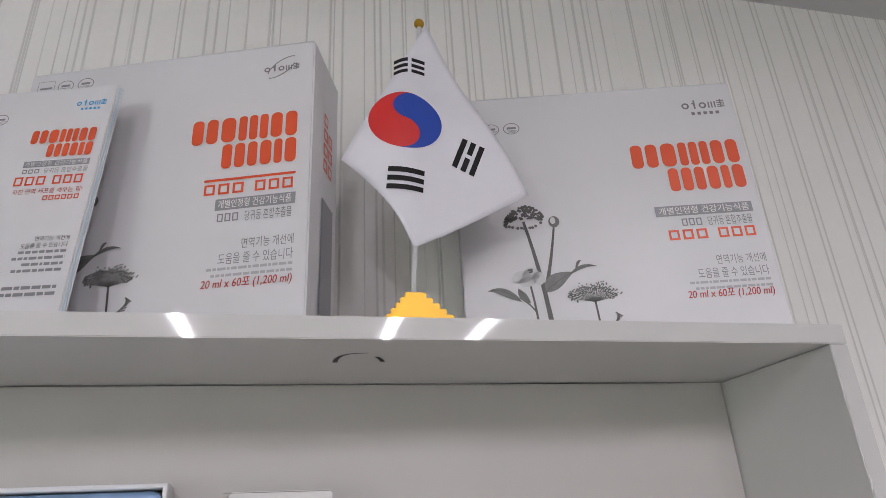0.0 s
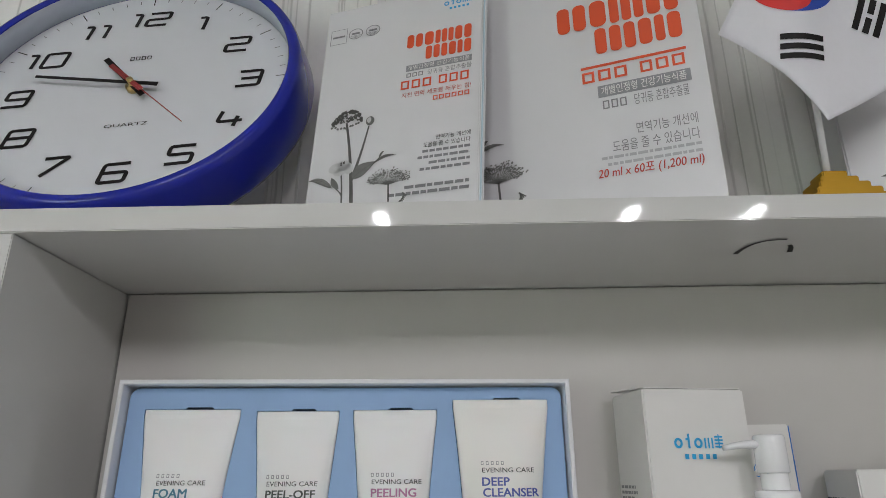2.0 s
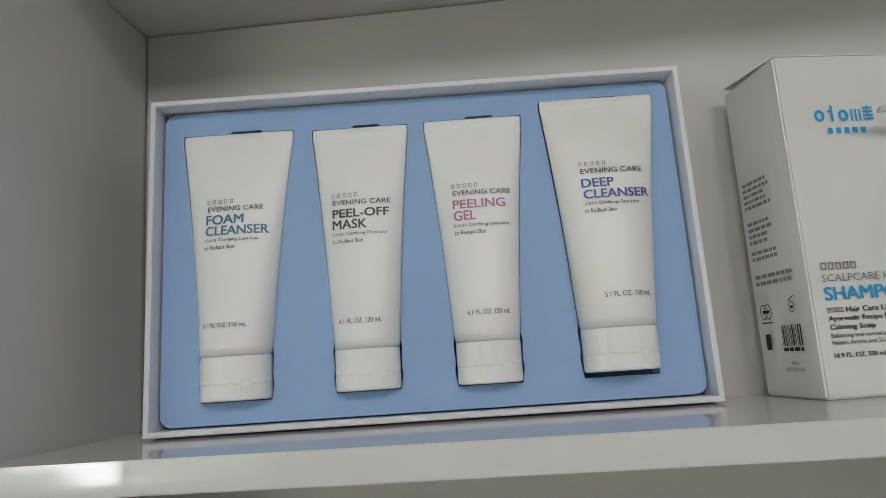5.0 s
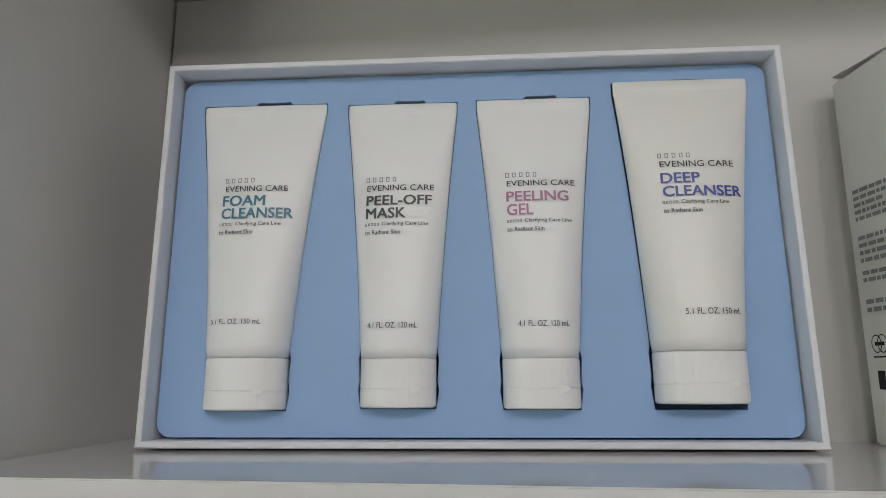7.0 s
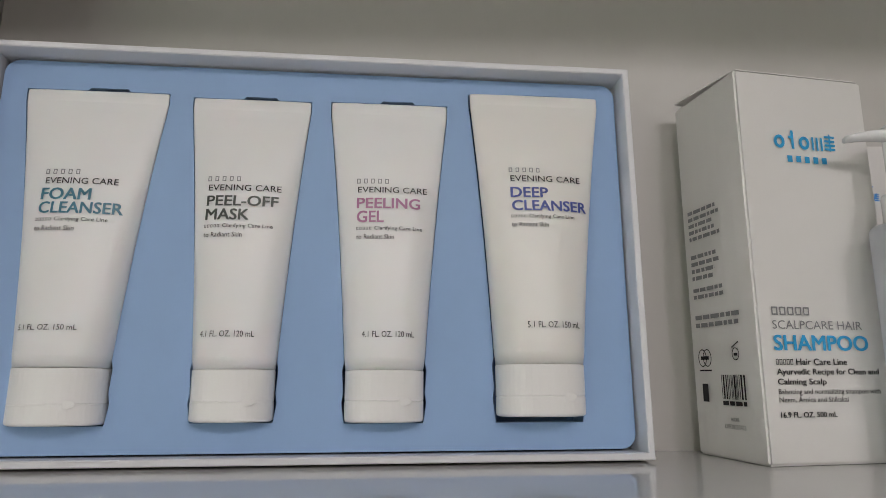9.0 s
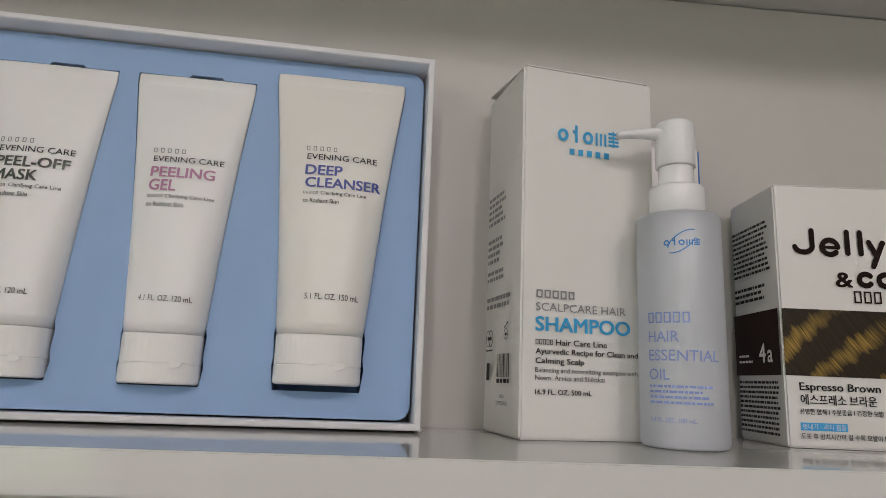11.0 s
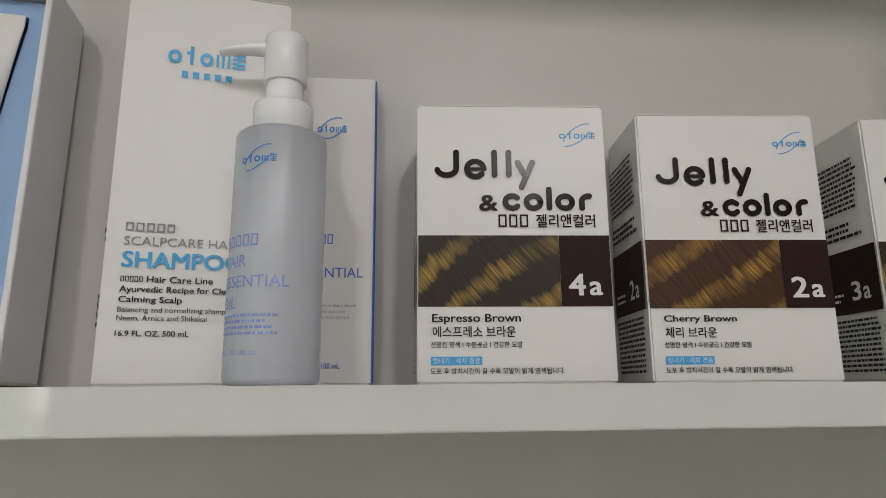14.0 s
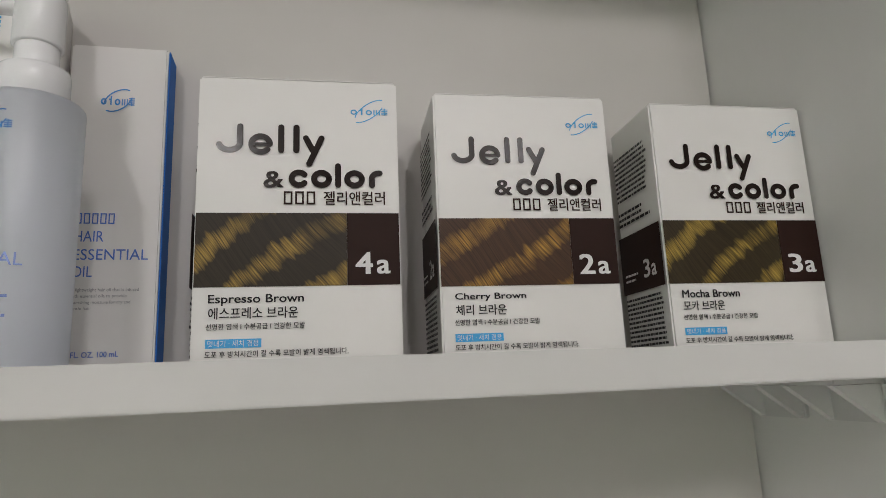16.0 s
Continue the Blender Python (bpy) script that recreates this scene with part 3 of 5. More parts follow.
def frame_loop(inset, y):
    return [bm.verts.new(p) for p in ((inset, y, inset), (GW - inset, y, inset), (GW - inset, y, GH - inset), (inset, y, GH - inset))]


loops = [frame_loop(0, GD), frame_loop(0, 0.0006), frame_loop(0.0006, 0), frame_loop(rim_w - 0.0006, 0), frame_loop(rim_w, 0.0006), frame_loop(rim_w, GD - 0.004)]
for p, q in zip(loops, loops[1:]):
    for k in range(4):
        bm.faces.new((p[k], p[(k + 1) % 4], q[(k + 1) % 4], q[k]))
bm.faces.new(loops[0][::-1])
bm.faces.new(loops[-1])
bmesh.ops.recalc_face_normals(bm, faces=bm.faces)
part("tray", bm, TRAY, gift)
# wrapped outer lid sheet behind, seen as a second thin line along the bottom and the side
part("lower_lip", boxes((-0.0012, GW + 0.0012, 0.0016, GD, -0.0002, 0.0016), bevel=0.0004), CARD_EDGE, gift, "thin cream board edge")
gsp = part("side_print", side_turned(small_print(0.008, 0.034, 0.095, 0.160, lines=13, seed=5, ragged=0.5)), SILVER, gift)
gsp.matrix_local = Matrix.Translation((GW + 0.0006, 0.0, 0)) @ Matrix.Rotation(radians(180), 4, "Z") @ Matrix.Translation((0, -GD, 0))

# tubes: centre x, width at the crimp, width at the shoulder, height of crimp, shoulder, cap step and cap foot, material, forward lift
TUBES = (
    ("foam", 0.0566, 0.0548, 0.0757, 0.0465, 0.2006, 0.0473, 0.0298, 0.0195, TUBE, 0.0),
    ("peel", 0.1409, 0.1402, 0.0655, 0.0425, 0.1990, 0.0466, 0.0307, 0.0206, TUBE, 0.0),
    ("gel", 0.2190, 0.2184, 0.0670, 0.0424, 0.1997, 0.0462, 0.0306, 0.0199, TUBE, 0.0),
    ("deep", 0.3044, 0.3022, 0.0770, 0.0486, 0.2074, 0.0492, 0.0327, 0.0224, TUBEW, -0.003),
)
INSERT_Y = 0.0130


def hole(tb):
    """Outline of the recess for a tube: a hair wider than the tube, with ears beside the cap."""
    _, ct, cb, wt, ws, zt, zs, zc, z0, _, lift = tb
    g = 0.0004
    foot = 0.0034 if lift else 0.0008
    left, right = [], []
    for k in range(9):
        q = 1 - k / 8
        a = ws / 2 + (wt - ws) / 2 * (0.72 * q + 0.28 * q ** 2.2) + g
        c, z = cb + (ct - cb) * q, zs + 0.004 + (zt - 0.007 - zs - 0.004) * q
        if k == 0:
            left.append((c - a, zt + g))
            right.append((c + a, zt + g))
        left.append((c - a, z))
        right.append((c + a, z))
    ear = 0.0009
    left += [(cb - ws / 2 - g - ear, zs), (cb - ws / 2 - g, zs - 0.012), (cb - ws / 2 - g - ear, zc - 0.001), (cb - ws / 2 + 0.0004, z0 - foot)]
    right += [(cb + ws / 2 + g + ear, zs), (cb + ws / 2 + g, zs - 0.012), (cb + ws / 2 + g + ear, zc - 0.001), (cb + ws / 2 - 0.0004, z0 - foot)]
    top = [(ct + wt * 0.22, zt + g), (ct + wt * 0.20, zt + g + 0.0016), (ct - wt * 0.06, zt + g + 0.0016), (ct - wt * 0.08, zt + g)]
    return left + right[::-1] + top


bm = bmesh.new()


def loop(pts):
    vs = [bm.verts.new((a, 0, b)) for a, b in pts]
    return [bm.edges.new((vs[k], vs[(k + 1) % len(vs)])) for k in range(len(vs))]


ix0, ix1, iz0, iz1, ir = 0.0050, 0.3550, 0.0048, 0.2178, 0.008
outer = []
for cx, cz, a0 in ((ix1 - ir, iz1 - ir, 0), (ix0 + ir, iz1 - ir, 90), (ix0 + ir, iz0 + ir, 180), (ix1 - ir, iz0 + ir, 270)):
    outer += [(cx + ir * math.cos(radians(a0 + 15 * k)), cz + ir * math.sin(radians(a0 + 15 * k))) for k in range(7)]
edges = loop(outer)
for tb in TUBES:
    edges += loop(hole(tb))
bmesh.ops.triangle_fill(bm, use_beauty=True, use_dissolve=False, edges=edges)
for f in bm.faces:
    f.normal_update()
    if f.normal.y > 0:
        f.normal_flip()
r = bmesh.ops.extrude_face_region(bm, geom=bm.faces[:], use_keep_orig=True)
bmesh.ops.translate(bm, verts=[v for v in r["geom"] if isinstance(v, bmesh.types.BMVert)], vec=(0, 0.018, 0))
bmesh.ops.translate(bm, verts=bm.verts, vec=(0, INSERT_Y, 0))
part("foam_insert", bm, FOAMB, gift, "pale blue foam insert with four tube recesses")
# backing plate whose darker blue paints the shade in the gaps round the tubes
part("recess_floor", boxes((0.008, 0.352, INSERT_Y + 0.0182, INSERT_Y + 0.0200, 0.008, 0.214)), RECESS_SHADE, gift)

TUBE_TEXT = {
    "foam": (("EVENING CARE", 0.0377, 0.0758, 0.1417, 0.1452, DARK, 0.0), ("FOAM", 0.0370, 0.0630, 0.1328, 0.1392, TEALINK, 0.021), ("CLEANSER", 0.0365, 0.0795, 0.1252, 0.1314, TEALINK, 0.021), ("5.1 FL. OZ. 150 mL", 0.0364, 0.0665, 0.0640, 0.0668, DARK, 0.0)),
    "peel": (("EVENING CARE", 0.1210, 0.1611, 0.1405, 0.1440, DARK, 0.0), ("PEEL-OFF", 0.1209, 0.1597, 0.1318, 0.1376, OLIVEINK, 0.021), ("MASK", 0.1211, 0.1447, 0.1238, 0.1300, OLIVEINK, 0.021), ("4.1 FL. OZ. 120 mL", 0.1238, 0.1522, 0.0612, 0.0643, DARK, 0.0)),
    "gel": (("EVENING CARE", 0.2014, 0.2412, 0.1416, 0.1450, DARK, 0.0), ("PEELING", 0.2012, 0.2370, 0.1324, 0.1384, PINKINK, 0.021), ("GEL", 0.2017, 0.2166, 0.1242, 0.1308, PINKINK, 0.021), ("4.1 FL. OZ. 120 mL", 0.2056, 0.2339, 0.0614, 0.0645, DARK, 0.0)),
    "deep": (("EVENING CARE", 0.2866, 0.3287, 0.1494, 0.1530, DARK, 0.0), ("DEEP", 0.2868, 0.3084, 0.1399, 0.1458, NAVYINK, 0.021), ("CLEANSER", 0.2869, 0.3315, 0.1320, 0.1380, NAVYINK, 0.021), ("5.1 FL. OZ. 150 mL", 0.2922, 0.3225, 0.0664, 0.0697, DARK, 0.0)),
}
TUBE_LABEL = {
    "foam": "white squeeze tube of foam cleanser with teal lettering",
    "peel": "white squeeze tube of peel-off mask with dark lettering",
    "gel": "white squeeze tube of peeling gel with mauve lettering",
    "deep": "ivory squeeze tube of deep cleanser with indigo lettering",
}


def cosmetic_tube(tb):
    key, ct, cb, wt, ws, zt, zs, zc, z0, material, lift = tb
    base = gift.matrix_world @ pose(cb, INSERT_Y + 0.0005 + lift, z0)
    tube = thing("cosmetic_tube", base, TUBE_LABEL[key], "cosmetic tube", "four tubes in the gift tray")
    hs, ht, hc = zs - z0, zt - z0, zc - z0
    crimp = 0.007
    rb = ws * 0.36

    def shape(z):
        s = min(1.0, max(0.0, (z - hs) / (ht - crimp - hs)))
        a = ws / 2 + (wt - ws) / 2 * (0.72 * s + 0.28 * s ** 2.2)
        b = rb * (1 - s) ** 0.62 * (1 - 0.16 * s) + 0.0013
        return a, b, (ct - cb) * s

    rows = [hs + 0.0002] + [hs + (ht - crimp - hs) * k / 22 for k in range(1, 23)] + [ht - crimp + 0.0005, ht - 0.0006, ht]
    bm = bmesh.new()
    seg = 40
    lines = []
    for k, z in enumerate(rows):
        a, b, cx = shape(z)
        if k == 0:
            a, b = a - 0.0005, b - 0.0005
        if k == len(rows) - 1:
            a -= 0.0006
            b *= 0.6
        lines.append([bm.verts.new((cx + a * math.copysign(abs(math.cos(t)) ** 0.85, math.cos(t)), b * math.sin(t), z)) for t in (2 * math.pi * j / seg for j in range(seg))])
    for p, q in zip(lines, lines[1:]):
        for j in range(seg):
            bm.faces.new((p[j], p[(j + 1) % seg], q[(j + 1) % seg], q[j]))
    bm.faces.new(lines[-1])
    bm.faces.new(lines[0][::-1])
    part("body", bm, material, tube, smooth=True)
    def ell(ax, bx, z, n=44, p=0.86):
        return [(ax * math.copysign(abs(math.cos(t)) ** p, math.cos(t)), bx * math.copysign(abs(math.sin(t)) ** p, math.sin(t)), z) for t in (2 * math.pi * j / n for j in range(n))]

    ca, cb_ = ws / 2 * 0.985, rb * 0.985
    prof = [(0.93, 0.0), (0.985, 0.0006), (1.0, 0.0016), (1.0, hc - 0.0004), (0.985, hc - 0.0002), (0.985, hc + 0.0002), (1.0, hc + 0.0004), (1.0, hs - 0.0006), (0.992, hs - 0.0001), (0.96, hs)]
    bm = bmesh.new()
    lines = [[bm.verts.new(q) for q in ell(ca * f, cb_ * f, z)] for f, z in prof]
    for p, q in zip(lines, lines[1:]):
        for j in range(len(p)):
            bm.faces.new((p[j], p[(j + 1) % len(p)], q[(j + 1) % len(p)], q[j]))
    bm.faces.new(lines[-1])
    bm.faces.new(lines[0][::-1])
    cap = part("cap", bm, CAPM, tube, "white flip-top cap")
    # scooped thumb notch at the cap's corner
    bm = bmesh.new()
    disc(bm, ca * 0.42, hc - 0.0002, 0.0050, 0.0022, y=-cb_ * 0.93 - 0.0003, n=24)
    for v in bm.verts:
        if v.co.z > hc:
            v.co.z = hc + (v.co.z - hc) * 0.9
    part("thumb_notch", bm, CAPM, cap)

    def wrap(x, z):
        a, b, cx = shape(z)
        t = min(0.985, abs(x - cx) / a)
        return -b * math.sqrt(1 - t ** (2 / 0.85)) - 0.0005

    for body, x0, x1, za, zb, ink, bold in TUBE_TEXT[key]:
        # the front bulges towards the viewer, so the field is drawn a little smaller
        f = 0.965
        mx = (x0 + x1) / 2 - cb
        hw = (x1 - x0) / 2 * f
        part("lettering", lettering(body, mx - hw, mx + hw, za - z0 + 0.0016, zb - z0 + 0.0016, wrap=wrap, bold=bold), ink, tube)
    x0, za = TUBE_TEXT[key][0][1] - cb, TUBE_TEXT[key][0][4] - z0 + 0.0016
    part("maker_name_bar", blocks(bmesh.new(), x0, x0 + 0.0195, za + 0.0020, za + 0.0048, 5, 3, wrap=wrap, gap=0.5), GREY, tube)
    x0, za = TUBE_TEXT[key][2][1] - cb, TUBE_TEXT[key][2][3] - z0 + 0.0016
    bm = bmesh.new()
    blocks(bm, x0, x0 + 0.0088, za - 0.0043, za - 0.0027, 5, 3, wrap=wrap, gap=0.4)
    words(bm, "Clarifying Care Line", x0 + 0.0098, x0 + 0.036, za - 0.0050, za - 0.0022, wrap=wrap)
    words(bm, "to Radiant Skin", x0, x0 + 0.0205, za - 0.0096, za - 0.0069, wrap=wrap)
    part("small_lettering", bm, DARK, tube)
    return tube


for tb in TUBES:
    cosmetic_tube(tb)

# ---------------------------------------------------------------- tall hair wash carton
SW, SD, SHH = 0.0835, 0.0600, 0.2125
sha = thing("shampoo_carton", pose(0.4545, 0.0900, SH1 + 0.0003, 0, 0, 9.5), "tall white hair shampoo carton with a bent top flap", "carton")
part("body", carton_body(SW, SD, SHH, 0.0012, 0.0022), CARD2, sha)
bm = bmesh.new()
vs = [bm.verts.new(p) for p in ((0.002, 0.001, SHH + 0.0004), (SW - 0.002, 0.001, SHH + 0.0004), (SW - 0.002, SD - 0.002, SHH + 0.0006), (-0.001, SD - 0.002, SHH + 0.0035))]
vt = [bm.verts.new(v.co + Vector((0, 0, 0.0006))) for v in vs]
bm.faces.new(vs[::-1])
bm.faces.new(vt)
for k in range(4):
    bm.faces.new((vs[k], vs[(k + 1) % 4], vt[(k + 1) % 4], vt[k]))
part("top_flap", bm, CARD2, sha)
part("maker_mark", mark_logo(bmesh.new(), 0.0211, 0.0606, 0.1605, 0.1790, orbit=False), CYANINK, sha, "bright blue maker's mark of plain shapes")
part("maker_name_bar", blocks(bmesh.new(), 0.0088, 0.0327, 0.0756, 0.0800, 5, 2), GREY, sha)
part("lettering", lettering("SCALPCARE HAIR", 0.0086, 0.0633, 0.0684, 0.0729), GREY, sha)
part("title_lettering", lettering("SHAMPOO", 0.0086, 0.0656, 0.0574, 0.0652, bold=0.022), CYANINK, sha, "bold cyan lettering")
bm = bmesh.new()
blocks(bm, 0.0086, 0.0192, 0.0501, 0.0529, 5, 4)
words(bm, "Hair Care Line", 0.0205, 0.0512, 0.0500, 0.0532, bold=0.012)
words(bm, "Ayurvedic Recipe for Clean and", 0.0086, 0.0702, 0.0441, 0.0481, bold=0.012)
words(bm, "Calming Scalp", 0.0086, 0.0373, 0.0391, 0.0430, bold=0.012)
words(bm, "Balancing and normalizing shampoo with", 0.0085, 0.0700, 0.0344, 0.0378)
words(bm, "Neem, Arnica and Shikakai", 0.0085, 0.0496, 0.0307, 0.0338)
words(bm, "16.9 FL. OZ. 500 mL", 0.0085, 0.0416, 0.0236, 0.0263, bold=0.012)
part("small_lettering", bm, DARK, sha)


def on_left(name, bm, material, owner, depth):
    """A print on the left side of a carton: x runs from the back edge (0) to the front edge (depth)."""
    ob = part(name, bm, material, owner, kind="stuff" if name == "small_print" else "")
    ob.matrix_local = Matrix.Translation((-0.0022 if owner == sha else -0.0010, depth, 0)) @ Matrix.Rotation(radians(-90), 4, "Z")
    return ob


bm = small_print(0.010, 0.042, 0.122, 0.142, lines=5, seed=11, ragged=0.35)
dashes(bm, 0.010, 0.040, 0.098, 0.115, lines=4, seed=12, ragged=0.4)
dashes(bm, 0.010, 0.040, 0.087, 0.095, lines=2, seed=13, ragged=0.3)
dashes(bm, 0.010, 0.050, 0.070, 0.079, lines=2, seed=14, ragged=0.05)
on_left("small_print", bm, GREY, sha, SD)
bm = bmesh.new()
ring(bm, 0.0140, 0.0545, 0.0040, 0.0050, 0.0006)
ring(bm, 0.0185, 0.0545, 0.0040, 0.0050, 0.0006)
rect(bm, 0.0125, 0.0200, 0.0535, 0.0555)
rect(bm, 0.0105, 0.0220, 0.0470, 0.0478)
ring(bm, 0.0440, 0.0560, 0.0030, 0.0034, 0.0005)
stroke(bm, [(0.041, 0.0595), (0.047, 0.0625)], 0.0007)
rect(bm, 0.0425, 0.0455, 0.0550, 0.0565)
rect(bm, 0.0120, 0.0175, 0.0300, 0.0400)
barcode(bm, 0.0300, 0.0500, 0.0320, 0.0450, 21)
dashes(bm, 0.0300, 0.0500, 0.0285, 0.0310, lines=1, seed=3, ragged=0.0, fill=0.9)
words(bm, "A0006", 0.0355, 0.0425, 0.0205, 0.0225)
words(bm, "EXP20230425", 0.0300, 0.0475, 0.0165, 0.0188)
on_left("barcode", bm, DARK, sha, SD)

# ---------------------------------------------------------------- hair oil: bottle and its carton
oil = thing("hair_oil_carton", pose(0.5335, 0.1438, SH1 + 0.0003, 0, 0, -2.0), "slim white hair oil carton with deep blue sides", "carton")
OW, OD, OH = 0.0518, 0.0200, 0.1885
part("body", carton_body(OW, OD, OH, 0.0010, 0.0004), CARD2, oil)
part("side_panel", boxes((OW + 0.0003, OW + 0.0010, 0.0012, OD - 0.001, 0.001, OH - 0.001)), SIDEBLUE, oil, "deep blue side face")
part("maker_mark", mark_logo(bmesh.new(), 0.0170, 0.0350, 0.1440, 0.1655), BLUEINK, oil)
part("maker_name_bar", blocks(bmesh.new(), 0.0085, 0.0292, 0.0818, 0.0878, 5, 2), OILBLUE, oil)
for body, x1, z0 in (("HAIR", 0.0232, 0.0718), ("ESSENTIAL", 0.0462, 0.0616), ("OIL", 0.0185, 0.0522)):
    part("title_lettering", lettering(body, 0.0085, x1, z0, z0 + 0.0060), OILBLUE, oil)
bm = lettering("A lightweight hair oil that is infused", 0.0085, 0.0425, 0.0438, 0.0462)
words(bm, "with essential oils to provide", 0.0085, 0.0365, 0.0405, 0.0428)
words(bm, "nourishing moisture for dry and", 0.0085, 0.0385, 0.0371, 0.0394)
words(bm, "gentle hair", 0.0085, 0.0190, 0.0340, 0.0361)
part("small_lettering", bm, GREY, oil)
part("volume_lettering", lettering("3.4 FL. OZ. 100 mL", 0.0055, 0.0340, 0.0092, 0.0122, bold=0.01), OILBLUE, oil)

bottle = thing("pump_bottle", pose(0.5390, 0.0785, SH1 + 0.0003), "frosted translucent hair oil bottle with white pump", "pump bottle")
BR = 0.0222
part("body", lathe([(BR - 0.003, 0), (BR - 0.0008, 0.0008), (BR, 0.003), (BR, 0.1188), (BR - 0.0004, 0.1202), (BR - 0.0014, 0.1212), (BR - 0.0040, 0.1218), (0.0150, 0.1220)], 56), FROST, bottle, smooth=True)
part("collar", lathe([(0.0144, 0.1223), (0.0149, 0.1227), (0.0149, 0.1368), (0.0145, 0.1381), (0.0128, 0.1388)], 48), PUMPM, bottle, "white ribless collar", smooth=True)
part("neck", lathe([(0.0092, 0.1390), (0.0094, 0.1394), (0.0094, 0.1500), (0.0092, 0.1502)], 40), PUMPM, bottle, smooth=True)
head = part("pump_head", lathe([(0.0104, 0.1504), (0.0109, 0.1509), (0.0109, 0.1749), (0.0104, 0.1762), (0.0092, 0.1767)], 44), PUMPM, bottle, smooth=True)
bm = bmesh.new()
rows = []
for k in range(9):
    s = k / 8
    x, z, wx, hz = -0.0095 - 0.0235 * s, 0.1701 + 0.0006 * s - 0.003 * s * s, 0.0052 - 0.0018 * s, 0.0034 - 0.0014 * s
    rows.append([bm.verts.new((x, wx * math.cos(a), z + hz * math.sin(a))) for a in (2 * math.pi * j / 14 for j in range(14))])
for p, q in zip(rows, rows[1:]):
    for j in range(14):
        bm.faces.new((p[j], q[j], q[(j + 1) % 14], p[(j + 1) % 14]))
bm.faces.new(rows[0])
bm.faces.new(rows[-1][::-1])
nozzle = part("nozzle", bm, PUMPM, head, smooth=True)


def round_wrap(x, z):
    return -math.sqrt(max(1e-8, BR * BR - x * x)) - 0.0005


def turned(pts_bm, shift):
    """Lays a flat print round the bottle, shift metres to the left of its front."""
    for v in pts_bm.verts:
        a = (v.co.x + shift) / BR
        v.co.x, v.co.y = (BR + 0.0004) * math.sin(a), -(BR + 0.0004) * math.cos(a)
    return pts_bm


part("maker_mark", turned(mark_logo(bmesh.new(), -0.0170, 0.0010, 0.0960, 0.1120), 0.0), BLUEINK, bottle)
bm = blocks(bmesh.new(), -0.022, 0.0005, 0.0620, 0.0675, 5, 2)
words(bm, "HAIR", -0.022, -0.0060, 0.0525, 0.0580)
words(bm, "ESSENTIAL", -0.022, 0.0140, 0.0430, 0.0485)
words(bm, "OIL", -0.022, -0.0110, 0.0335, 0.0390)
part("title_lettering", turned(bm, -0.005), BOTTLEBLUE, bottle)
bm = small_print(-0.022, 0.010, 0.0205, 0.0310, lines=4, seed=31, ragged=0.4, fill=0.45)
part("small_print", turned(bm, -0.005), BOTTLEBLUE, bottle)
part("volume_lettering", turned(lettering("3.4 FL. OZ. 100 mL", -0.022, 0.0010, 0.0130, 0.0152), -0.005), BOTTLEBLUE, bottle)

# ---------------------------------------------------------------- three hair dye cartons
JW, JD, JH = 0.1035, 0.0560, 0.1518
DYES = (
    (0.6085, 0.0985, -4.6, "4", "Espresso Brown", "에스프레소 브라운", HAIR4, "espresso brown"),
    (0.7345, 0.0990, -5.0, "2", "Cherry Brown", "체리 브라운", HAIR2, "cherry brown"),
    (0.8695, 0.0920, -4.6, "3", "Mocha Brown", "모카 브라운", HAIR3, "mocha brown"),
)


